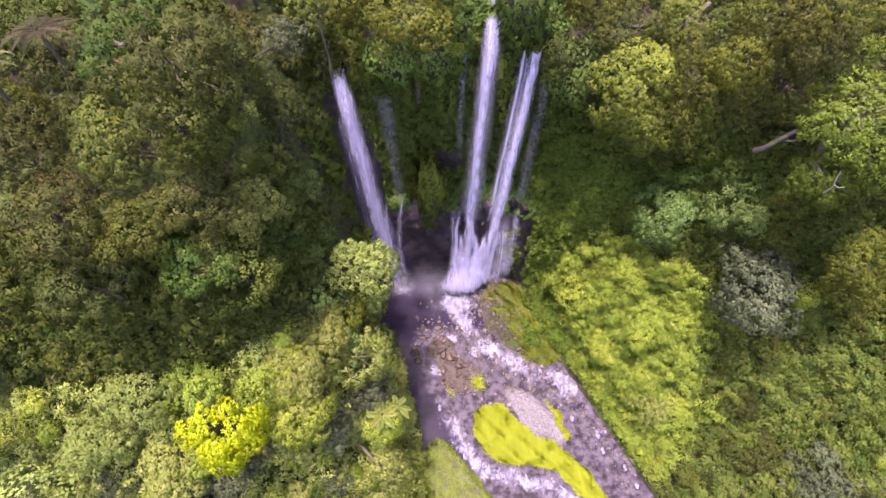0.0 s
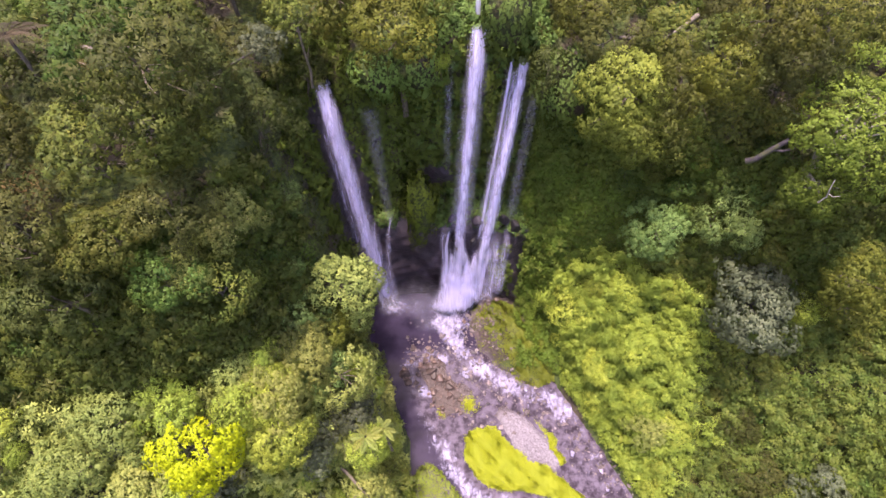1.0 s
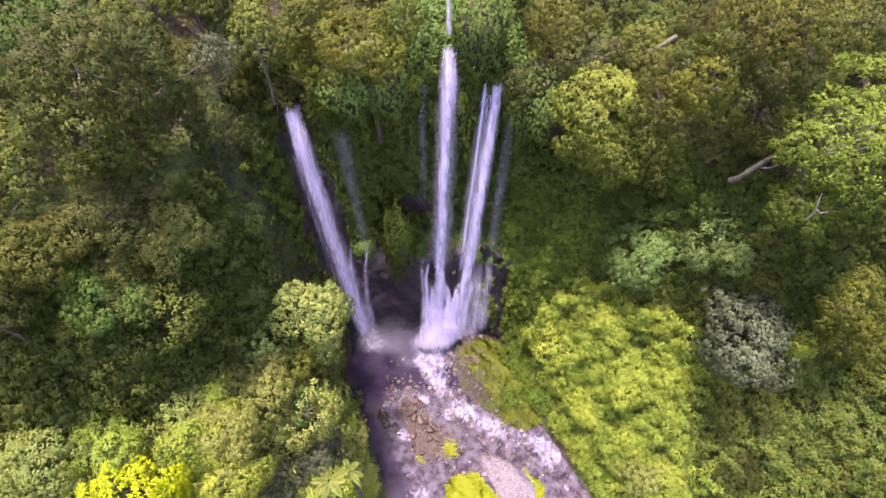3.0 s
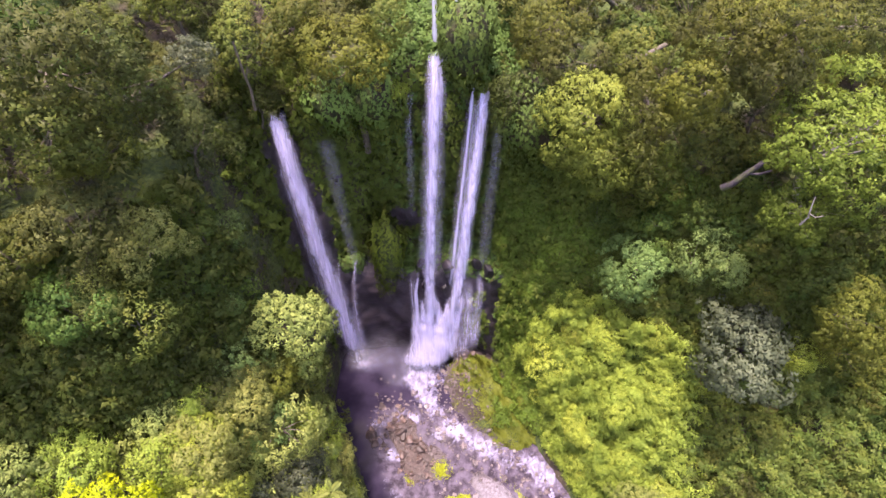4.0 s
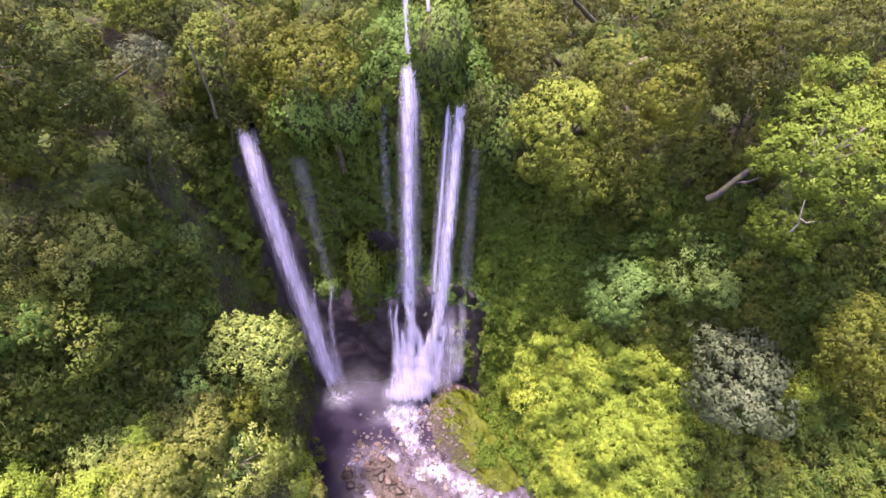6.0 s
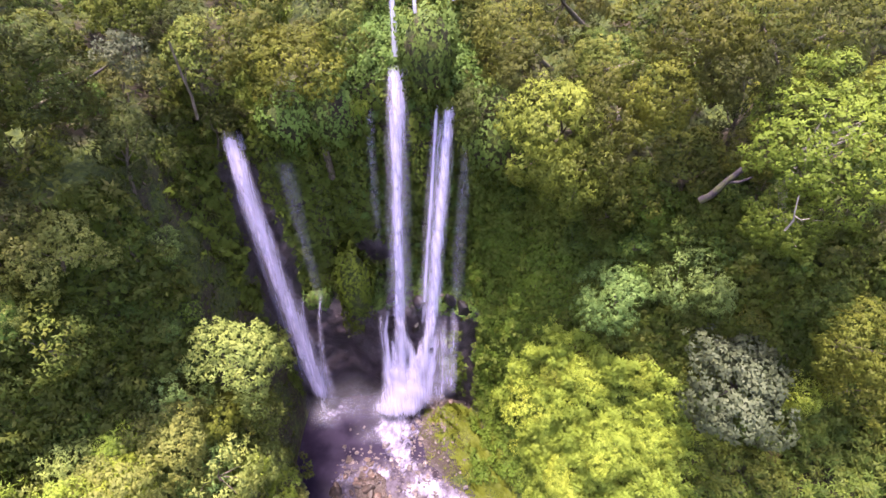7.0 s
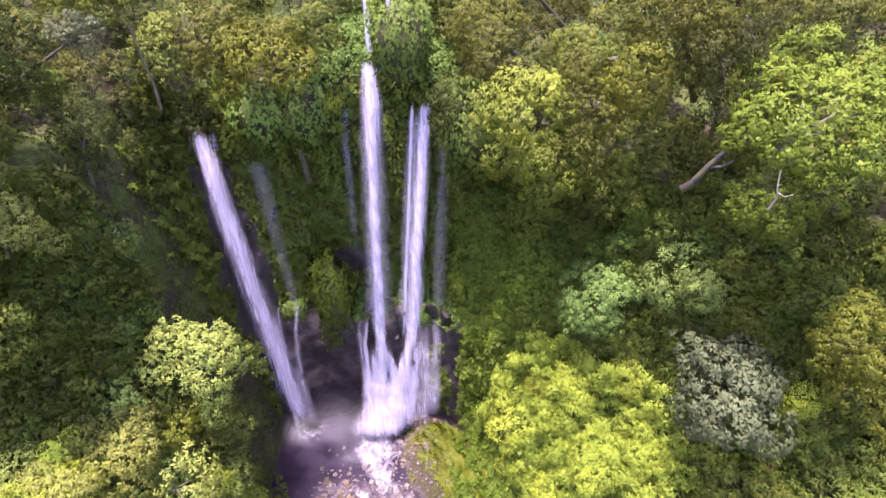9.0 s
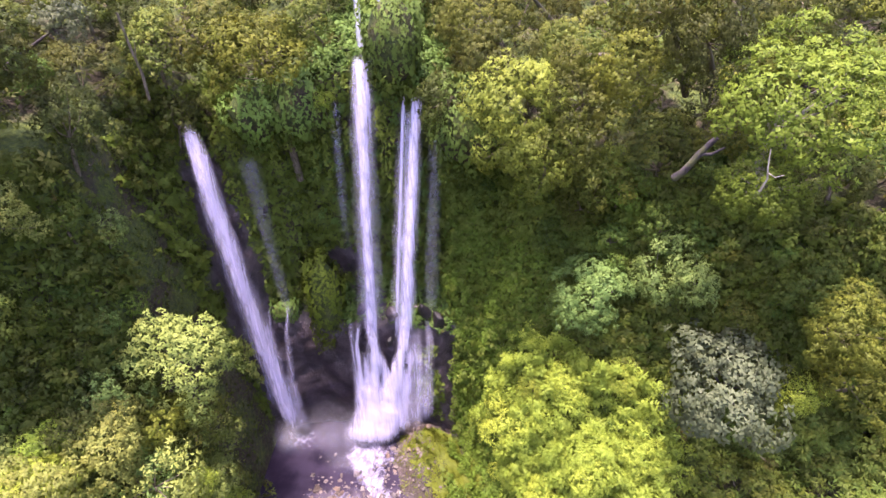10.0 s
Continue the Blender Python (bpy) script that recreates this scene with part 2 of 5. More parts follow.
# ---- plan: gorge floor, cliff foot, land height ----
FOOT = np.array([(-90, 17), (-30, 19.5), (-18, 22.5), (-12.8, 28), (-9.6, 33), (-10.2, 42), (-10.4, 46.5), (-5, 48.6), (8, 48.4), (12.5, 47),
                 (17, 44), (22, 40.5), (26, 37.5), (30, 35), (36, 31.5), (46, 28.5), (110, 21)], float)
FLOOR = np.array([(-9.4, 49.5), (-9.6, 38), (-6, 32), (-3, 25), (-2.5, 18), (1, 8), (6, -40), (44, -40), (33, 8), (27, 17), (22, 26), (18.5, 32), (15, 38), (12.5, 49.5)], float)
CHANNEL_LEFT = np.array([(-4.0, 37.5), (-3.4, 34.5), (-1.5, 31), (-0.7, 27.4), (1.4, 24.4), (3.0, 20.6), (6.2, 17.5), (11, 16.6), (15, 16.0), (24, 9), (31, -6)], float)
CHANNEL_RIGHT = np.array([(1.0, 43), (2.4, 40), (6.4, 35.6), (10.6, 33.4), (16.5, 31.4), (19.6, 26.8), (21.4, 22.8), (24.0, 19.0), (27.0, 15), (32, 4), (37, -12)], float)
ISLAND = np.array([(5.4, 26.4), (8.8, 26.6), (10.2, 24.9), (13.0, 22.6), (17.0, 20.2), (19.6, 18.6), (22.5, 13.5), (19.0, 13.5), (16.0, 18.0), (12.5, 18.8), (8.8, 18.9), (6.0, 20.3), (4.2, 23.6)], float)
BAR = np.array([(9.6, 29.2), (13.2, 29.0), (15.8, 26.2), (17.8, 22.4), (17.0, 20.4), (14.3, 21.4), (12.0, 23.4), (10.0, 26.4)], float)
STRIP = np.array([(13.2, 29.4), (14.3, 29.0), (17.1, 26.2), (18.2, 22.2), (17.4, 22.0), (15.8, 26.2)], float)
BANK = np.array([(-0.4, 22.2), (2.0, 20.4), (4.3, 17.4), (6.4, 14.6), (9.0, 8.0), (-8.0, 8.0), (-7.0, 18.0), (-3.0, 20.6)], float)
TONGUES = ((3.3, 39.8, 1.2, 0.6), (1.5, 36.9, 0.9, 0.6), (7.4, 35.2, 1.4, 0.8), (10.7, 32.9, 1.6, 0.8), (4.7, 34.5, 0.8, 0.5), (18.2, 29.8, 2.0, 1.2), (-1.0, 32.0, 1.2, 0.5))    # white tongues: place, length, width
DAM = np.array([(-4.4, 38.6), (0.2, 39.2), (2.6, 35.6), (4.8, 31.6), (4.2, 28.8), (0.8, 27.8), (-0.6, 30.6), (-2.6, 32.4), (-4.9, 34.6)], float)
SHOAL = np.array([(4.0, 36.5), (8.0, 35.0), (12.5, 32.6), (13.4, 29.6), (10.0, 28.8), (9.6, 26.4), (5.0, 26.8), (4.0, 30.0)], float)


def smooth(a, b, x):
    t = np.clip((np.asarray(x, float) - a) / (b - a), 0, 1)
    return t * t * (3 - 2 * t)


def line_distance(line, x, y, closed=False):
    pts = np.vstack([line, line[:1]]) if closed else line
    best = np.full(np.shape(x), 1e9)
    for (ax, ay), (bx, by) in zip(pts[:-1], pts[1:]):
        dx, dy = bx - ax, by - ay
        t = np.clip(((x - ax) * dx + (y - ay) * dy) / (dx * dx + dy * dy), 0, 1)
        best = np.minimum(best, np.hypot(x - ax - t * dx, y - ay - t * dy))
    return best


def inside(polygon, x, y):
    odd = np.zeros(np.shape(x), bool)
    for (ax, ay), (bx, by) in zip(polygon, np.roll(polygon, -1, axis=0)):
        cross = (ay > y) != (by > y)
        with np.errstate(divide="ignore", invalid="ignore"):
            odd ^= cross & (x < (bx - ax) * (y - ay) / (by - ay + 1e-12) + ax)
    return odd


FRONT = np.vstack([FOOT, [(400, 10), (400, -400), (-400, -400), (-400, 10)]])


def cliff_distance(x, y):
    """Metres behind the cliff's foot (minus: in front)."""
    return np.where(inside(FRONT, x, y), -1, 1) * line_distance(FOOT, x, y)


def ripple(x, y, size, seed=0.0):
    """Cheap smooth relief, about -1 to 1."""
    a, b = x / size + seed, y / size - 1.7 * seed
    return (np.sin(1.7 * a + 0.9 * b) + np.sin(2.3 * b - 1.1 * a + 1.3) + np.sin(3.1 * a + 2.9 * b + 2.1) * 0.6 + np.sin(5.3 * a - 4.1 * b + 0.4) * 0.4) / 3.0


def within(polygon, x, y, edge=0.4):
    """1 inside the outline, fading to 0 over its ragged edge."""
    x = x + 0.35 * ripple(x, y, 1.3, 7.0)
    y = y + 0.35 * ripple(x, y, 1.1, 9.0)
    d = line_distance(polygon, x, y, True)
    return smooth(-edge, edge, np.where(inside(polygon, x, y), d, -d))


def water_level(x, y):
    return 0.8 - 1.0 * smooth(38, 30, y) - 0.09 * np.clip(30 - y, 0, 60)


def mound(x, y):
    """The mossy hump beside the cascade."""
    u, v = (x - 12.0) * 0.87 + (y - 40.2) * 0.5, -(x - 12.0) * 0.5 + (y - 40.2) * 0.87
    u = u + 0.6 * np.sin(0.55 * v + 1.0) + 0.25 * np.sin(1.7 * v)
    return 4.6 * np.exp(-(np.abs(u / np.where(u < 0, 3.9, 2.8)) ** 2.0) - (np.abs(v / np.where(v > 0, 8.0, 7.2)) ** 2.6)) * (1 + 0.12 * ripple(x, y, 1.1, 2.5))


def land(x, y):
    x, y = np.asarray(x, float), np.asarray(y, float)
    out = np.where(inside(FLOOR, x, y), 0, line_distance(FLOOR, x, y, True))
    level = water_level(x, y)
    bank = level + 9.0 * (1 - np.exp(-out / 7.0)) + (10.0 + 4.0 * smooth(5, -10, x)) * smooth(-12, 0, cliff_distance(x, y)) * smooth(0, 6, out) + 0.5 * ripple(x, y, 5.0) * smooth(0, 5, out)
    bed = -0.85 + 0.12 * ripple(x, y, 1.6) + 0.15 * ripple(x, y, 4.0, 2.0) + 0.75 * within(SHOAL, x, y, 1.0)
    bed = bed + 1.6 * within(ISLAND, x, y, 0.9) + 1.15 * within(BAR, x, y, 0.9) + 0.4 * within(STRIP, x, y, 0.5) + 1.9 * within(BANK, x, y, 1.0) + 1.0 * within(DAM, x, y, 1.2)
    bed = bed - 0.8 * np.exp(-(line_distance(CHANNEL_LEFT, x, y) / 1.0) ** 2) - 0.8 * np.exp(-(line_distance(CHANNEL_RIGHT, x, y) / 1.6) ** 2)
    pool = ((x + 3.5) / 6.8) ** 2 + ((y - 42.5) / 6.2) ** 2
    bed = bed - 2.2 * smooth(1.25, 0.6, pool)
    z = bank + np.where(out > 0, 0, bed) + mound(x, y)
    s = cliff_distance(x, y)
    centre = np.exp(-((x - 1.0) / 11.8) ** 6) * smooth(30, 42, y)
    width = 5.5 - 3.9 * centre
    top = 42.5 + 4.0 * np.exp(-((x - 6) / 6) ** 2) + 3.0 * smooth(-8, -18, x) - 3.5 * smooth(16, 30, x) - 3.5 * np.exp(-((x + 10.5) / 1.6) ** 2) + 1.2 * ripple(x, y, 7.0, 1.0)
    rise = np.clip(s / width, 0, 1)
    rise = rise + 0.08 * np.sin(rise * math.pi) * ripple(x, y, 3.0, 3.0) * (1 - centre)
    up = np.clip(s - width, 0, 120)
    return z * (1 - rise) + top * rise + np.where(up > 0, 0.28 * up + 2.0 * smooth(0, 20, up) * ripple(x, y, 12.0, 4.0), 0)


def hollow(x, z):
    """How far the wall behind the falls is hollowed back above its ledge."""
    across = smooth(-9.5, -6.5, x) * smooth(14.0, 11.0, x)
    return across * (3.6 * (0.4 + 0.6 * smooth(-4.8, -2.2, x)) * smooth(17.0, 20.5, z) * smooth(45.0, 33.0, z) - 0.9 * smooth(20, 17, z) * smooth(2, 8, z))


# ---- mesh helpers ----
def shade_smooth(mesh):
    mesh.polygons.foreach_set("use_smooth", [True] * len(mesh.polygons))


def mesh_from(name, verts, faces, material, smooth_shaded=False):
    mesh = bpy.data.meshes.new(name)
    mesh.from_pydata([tuple(v) for v in np.asarray(verts).tolist()], [], [tuple(f) for f in (faces.tolist() if isinstance(faces, np.ndarray) else faces)])
    mesh.materials.append(material)
    if smooth_shaded:
        shade_smooth(mesh)
    mesh.update()
    return mesh


def float_attribute(mesh, name, values):
    mesh.attributes.new(name, "FLOAT", "POINT").data.foreach_set("value", np.asarray(values, np.float32).ravel())


def grid_faces(rows, columns):
    i = np.arange((rows - 1) * columns).reshape(rows - 1, columns)[:, :-1].ravel()
    return np.stack([i, i + 1, i + columns + 1, i + columns], 1)


def part(name, mesh, parent, label=""):
    ob = new(name, mesh)
    ob.parent = parent
    return tagged(ob, label)


def thing(name, label, category, group="", kind=""):
    return tagged(new(name), label, category, group, kind)


def unit(v):
    return v / np.maximum(np.linalg.norm(v, axis=1, keepdims=True), 1e-9)


def leaf_quads(points, normals, length, width, rng, droop=0.35, lift=0.35, spread=1.0):
    """Small pointed leaves on points: vertices, faces, shading normals."""
    n = len(points)
    side = unit(np.cross(normals, rng.normal(size=(n, 3))))
    tip = unit(side * spread + normals * lift + np.array([0, 0, -1.0]) * droop + 0.25 * rng.normal(size=(n, 3)))
    flat = unit(np.cross(tip, normals + 0.45 * rng.normal(size=(n, 3))))
    flat = np.where((np.sum(np.cross(flat, tip) * normals, 1) < 0)[:, None], -flat, flat)
    up = unit(np.cross(flat, tip))
    size = (length * rng.uniform(0.65, 1.35, n))[:, None]
    wide = (width * rng.uniform(0.7, 1.3, n))[:, None]
    skew = rng.uniform(-0.25, 0.25, (n, 1))
    a = points - tip * size * (0.4 + skew) - flat * wide * 0.5
    b = points - tip * size * (0.4 - skew) + flat * wide * 0.5
    c = points + tip * size * 0.6
    soft = np.repeat(unit(0.74 * normals + 0.26 * up), 3, 0)
    return np.stack([a, b, c], 1).reshape(-1, 3), np.arange(3 * n).reshape(n, 3), soft


def bladed(feet, ways, sides, normals, sizes, length, width, rng):
    """One pointed blade for each foot: vertices, faces, shading normals."""
    n = len(feet)
    size = (length * sizes * rng.uniform(0.8, 1.2, n))[:, None]
    wide = (width * np.sqrt(sizes) * rng.uniform(0.8, 1.2, n))[:, None]
    skew = rng.uniform(-0.12, 0.3, (n, 1))
    a, b = feet + ways * size * skew - sides * wide * 0.5, feet + ways * size * (0.2 - skew) + sides * wide * 0.5
    return np.stack([a, b, feet + ways * size], 1).reshape(-1, 3), np.arange(3 * n).reshape(n, 3), np.repeat(normals, 3, 0)


def leaf_mesh(name, leaves, material, tone=None):
    """A mesh of leaves whose shading follows the clump they grow on; tone: 0 for the darker leaf colour, 1 for the
    lighter one.
    """
    verts, faces, soft = leaves
    mesh = mesh_from(name, verts, faces, material, True)
    float_attribute(mesh, "tone", np.repeat(tone, 3) if tone is not None else np.full(len(verts), 0.5))
    mesh.normals_split_custom_set_from_vertices(soft.tolist())
    return mesh


def tube(path, radii, sides=7):
    """A tapering round limb along a path."""
    path = np.asarray(path, float)
    verts, faces = [], []
    for i, p in enumerate(path):
        along = path[min(i + 1, len(path) - 1)] - path[max(i - 1, 0)]
        along /= np.linalg.norm(along) + 1e-9
        u = np.cross(along, (0.3, 1, 0.2))
        u /= np.linalg.norm(u)
        v = np.cross(along, u)
        for k in range(sides):
            a = 2 * math.pi * k / sides
            verts.append(p + radii[i] * (math.cos(a) * u + math.sin(a) * v))
    for i in range(len(path) - 1):
        for k in range(sides):
            faces.append((i * sides + k, i * sides + (k + 1) % sides, (i + 1) * sides + (k + 1) % sides, (i + 1) * sides + k))
    return verts, faces


def joined(pieces):
    verts, faces, start = [], [], 0
    for v, f in pieces:
        verts.extend(v)
        faces.extend([tuple(i + start for i in face) for face in f])
        start += len(v)
    return verts, faces


# ---- ground: one sheet with the gorge, the cliff and the land behind ----
def build_ground():
    xs = np.concatenate([[-900, -500, -300, -200, -140, -110], np.arange(-90, -45, 2.5), np.arange(-45, 62, 0.55), np.arange(62, 110, 3.0), [130, 180, 260, 420, 900]])
    count = 250
    fine = np.arange(0, 80, 0.05)
    outer_near, outer_far = np.array([-600, -250, -120, -60, -30, -15, -7]), np.array([90, 110, 150, 220, 350, 700])
    columns = []
    for x in xs:
        z = land(np.full_like(fine, x), fine)
        step = np.concatenate([[0], np.cumsum(np.hypot(0.05, np.diff(z)))])
        ys = np.interp(np.linspace(0, step[-1], count), step, fine)
        columns.append(np.concatenate([outer_near, ys, outer_far]))
    ys = np.array(columns)
    gx = np.repeat(xs[:, None], ys.shape[1], 1)
    gz = land(gx, ys)
    steep = np.abs(np.gradient(gz, axis=1)) / np.maximum(np.abs(np.gradient(ys, axis=1)), 0.02)
    wall = smooth(1.0, 3.0, steep)
    gy = ys + np.where(wall > 0, hollow(gx, gz) * wall, 0)
    gy = gy + wall * 0.5 * ripple(gx, gz, 2.4, 5.0) + wall * 0.22 * ripple(gx, gz, 0.8, 6.0)
    verts = np.stack([gx, gy, gz], 2).reshape(-1, 3)
    faces = grid_faces(len(xs), ys.shape[1])[:, ::-1]
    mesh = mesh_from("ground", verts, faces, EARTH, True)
    # bare wet rock: the bed, the ledge under the falls, the streaks beside the left fall; the cave is only a patch of
    # this dark colour, with no recess of its own
    x, y, z = verts.T
    bed = inside(FLOOR, x, y) * 1.0
    ledge = smooth(-1.5, 0.5, x) * smooth(13.5, 12.0, x) * smooth(44, 47, y) * smooth(21, 19, z) + smooth(-9, -8, x) * smooth(-3.5, -4.5, x) * smooth(44, 47, y) * smooth(20, 18, z)
    foot = smooth(44, 47, y) * smooth(14, 11, z) * (x > -10) * (x < 12)
    cave_patch = np.exp(-(((x - 0.5) / 2.6) ** 2 + ((z - 23.5) / 2.0) ** 2)) * (y > 46)
    line = -11.2 + (42.3 - z) * 0.097
    shelf = smooth(-3.2, -2.4, x - line) * smooth(1.0, 0.4, x - line) * smooth(41, 43, y) * smooth(40, 36, z) * smooth(2, 8, z)
    rock = np.clip(bed + ledge + foot + 1.2 * cave_patch + shelf, 0, 1) * (1 - smooth(0.8, 2.2, mound(x, y)))
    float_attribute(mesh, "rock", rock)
    hump = mound(x, y)
    scree = smooth(0.25, 0.9, hump) * np.clip(smooth(9.0, 7.4, x + 0.55 * (y - 42) + 0.9 * ripple(x, y, 1.2, 4.0)) + smooth(44.6, 45.6, y), 0, 1) * smooth(36, 39, y)
    float_attribute(mesh, "gravel", np.clip(bed * smooth(40, 36, y) * (1 - smooth(0.8, 1.6, hump)) + scree * (y < 47.5) * (z < 9), 0, 1))
    float_attribute(mesh, "brown", np.clip(within(DAM, x, y, 0.8) + 0.4 * scree, 0, 1))
    float_attribute(mesh, "bar", within(BAR, x, y, 0.6) * 0.95)
    ground = tagged(new("ground", mesh), "steep jungle gorge floor, slopes and cliff of dark earth and wet rock", "ground", kind="structure")
    return ground, verts, faces, rock


GROUND, GV, GF, GROCK = build_ground()


# ---- water in the gorge ----
def build_river():
    xs, ys = np.arange(-12, 44, 0.3), np.concatenate([[-40, -30, -20, -10, -4, 2, 6, 9], np.arange(11, 50.5, 0.3)])
    x, y = np.meshgrid(xs, ys)
    z = water_level(x, y) + 0.015 * ripple(x, y, 2.5)
    left, right = line_distance(CHANNEL_LEFT, x, y), line_distance(CHANNEL_RIGHT, x, y)
    patchy = 0.5 + 0.5 * ripple(x, y, 1.5, 1.0)
    foam = np.exp(-(left / 1.5) ** 2) * (0.8 * smooth(26, 23.5, y) + (0.25 + 0.45 * patchy) * smooth(38, 35, y) * smooth(23.5, 26, y))
    rush = smooth(32.5, 29.5, y)
    foam = foam + np.exp(-(right / (1.3 + 1.5 * rush)) ** 2) * ((0.08 + 0.5 * patchy) * rush + (0.16 + 0.5 * patchy) * (1 - rush)) + 0.26 * smooth(40, 37, y) * smooth(27, 31, y) * np.exp(-(right / 4.5) ** 2)
    foam = foam + 0.4 * within(DAM, x, y, 1.0) * smooth(33.5, 37.0, y)
    for tx, ty, long, wide in TONGUES:
        foam = foam + 0.9 * np.exp(-(((x - tx) * 0.77 - (y - ty) * 0.64) / long) ** 2 - (((x - tx) * 0.64 + (y - ty) * 0.77) / wide) ** 2)
    splash = 1.05 * np.exp(-(((x - 2.6 - 0.2 * (44 - y)) / 3.0) ** 2 + ((y - 43.8) / 4.2) ** 2)) + 0.7 * np.exp(-(((x + 6.2) / 1.9) ** 2 + ((y - 45.6) / 1.5) ** 2))
    foam = np.clip(foam + splash, 0, 1.2)
    z = z + 0.1 * foam * ripple(x + 0.6 * ripple(x, y, 2.2, 1.0), y + 0.8 * ripple(x, y, 1.7, 4.0), 0.8, 3.0)
    mesh = mesh_from("river", np.stack([x, y, z], 2).reshape(-1, 3), grid_faces(len(ys), len(xs)), WATER, True)
    float_attribute(mesh, "foam", foam)
    float_attribute(mesh, "shallow", smooth(39.5, 37.0, y) * smooth(-4.6, -2.4, x + 0.55 * (y - 32) * (y < 32)))
    return tagged(new("river", mesh), "dark plunge pool running out into white rapids", "water", kind="structure")


build_river()


# ---- trees: trunk, limbs, and boughs that carry tufts of leaves ----
KINDS = {  # boughs, bough size, squash of crown, flatness of boughs, leaf length, leaf width, leaves a tuft, droop, way the leaves stand
    "broad": (19, 0.32, 0.95, 0.75, 0.33, 0.19, 16, 0.3, "rosette"),
    "yellow": (26, 0.36, 0.95, 0.8, 0.33, 0.19, 16, 0.25, "rosette"),
    "lime": (21, 0.36, 0.8, 0.55, 0.38, 0.13, 16, 0.3, "rosette"),
    "grey": (20, 0.34, 1.05, 0.85, 0.34, 0.22, 15, 0.55, "rosette"),
    "blue": (17, 0.36, 0.95, 0.5, 0.38, 0.18, 16, 0.35, "rosette"),
    "olive": (20, 0.31, 0.95, 0.75, 0.34, 0.15, 16, 0.45, "rosette"),
    "fresh": (20, 0.33, 0.95, 0.65, 0.33, 0.17, 16, 0.3, "rosette"),
    "sunny": (22, 0.33, 0.95, 0.65, 0.33, 0.17, 16, 0.3, "rosette"),
    "amber": (20, 0.31, 0.95, 0.65, 0.32, 0.15, 16, 0.35, "rosette"),
    "pale": (19, 0.33, 0.95, 0.7, 0.34, 0.17, 16, 0.4, "rosette"),
    "vine": (14, 0.42, 0.95, 1.0, 0.26, 0.19, 18, 0.9, "rosette"),
    "dry": (9, 0.36, 0.8, 0.8, 0.42, 0.13, 7, 0.6, "spray"),
    "tall": (44, 0.21, 0.5, 0.42, 0.2, 0.12, 17, 0.2, "rosette"),
}
NAMES = {
    "broad": ("broadleaf_tree", "mid-green rainforest tree with a lobed crown on the slope"),
    "yellow": ("flowering_tree", "bright yellow-green tree with a dense rounded crown"),
    "lime": ("feathery_tree", "sunlit lime-green tree with feathery layered foliage"),
    "grey": ("silver_tree", "grey-green tree with large pale-backed leaves"),
    "blue": ("umbrella_tree", "cool green tree with a small layered crown"),
    "olive": ("olive_tree", "olive-green tree with a ragged brownish crown"),
    "fresh": ("fresh_tree", "fresh green tree hanging out over the brow"),
    "sunny": ("sunlit_tree", "sunlit yellow-green tree leaning out beside the falls"),
    "amber": ("rim_tree", "yellow-olive rainforest tree leaning out from the rim"),
    "pale": ("pale_tree", "pale green tree with loose drooping foliage"),
    "vine": ("creeper_bush", "dark green bush smothered in creepers on the cliff"),
    "dry": ("dry_shrub", "brown half-withered shrub with bare twigs on the slope"),
    "tall": ("spreading_tree", "spreading tree with open light-green crown and pale limbs"),
}
TREE_HEIGHT, TREE_RADIUS = 11.0, 4.5


def tuft_leaves(tuft, axis, n, length, width, droop, style, rng, size=0.42):
    """Leaves of one tuft: feet, ways, flat sides. A rosette domes over; a spray sets leaves along twigs."""
    u = np.cross(axis, rng.normal(size=3))
    u /= np.linalg.norm(u)
    w = np.cross(axis, u)
    if style == "rosette":
        a = 2 * math.pi * (np.arange(n) * 0.381966 + rng.uniform(-0.08, 0.08, n))
        out = (np.sqrt((np.arange(n) + 0.5) / n) * rng.uniform(0.75, 1.15, n))[:, None]
        ring = np.cos(a)[:, None] * u + np.sin(a)[:, None] * w
        foot = tuft + ring * size * out + axis * size * 0.7 * (1 - out ** 2) + 0.03 * rng.normal(size=(n, 3))
        way = unit(0.9 * ring * (0.3 + out) + 0.45 * axis * (1 - out) + 0.25 * rng.normal(size=(n, 3)) - np.array([0, 0, droop]) * rng.uniform(0.3, 1.2, (n, 1)))
        side = unit(np.cross(way, axis + 0.35 * rng.normal(size=(n, 3))))
        return foot, way, side
    twigs = 4
    k = np.arange(n)
    a = 2 * math.pi * ((k % twigs) / twigs) + rng.uniform(0, 6.28)
    along = (k // twigs + 0.6) / (n / twigs)
    out = unit(np.cos(a)[:, None] * u + np.sin(a)[:, None] * w + 0.25 * axis)
    across = unit(np.cross(out, axis)) * np.where((k // twigs) % 2, 1, -1)[:, None]
    foot = tuft + out * (along * length * 1.9)[:, None] + axis * (0.1 * length) - np.array([0, 0, 1.0]) * (droop * length * 1.2 * along ** 2)[:, None]
    way = unit(0.75 * out + 0.8 * across - np.array([0, 0, droop * 0.6]) + 0.15 * rng.normal(size=(n, 3)))
    return foot, way, unit(np.cross(way, axis + 0.25 * rng.normal(size=(n, 3))))


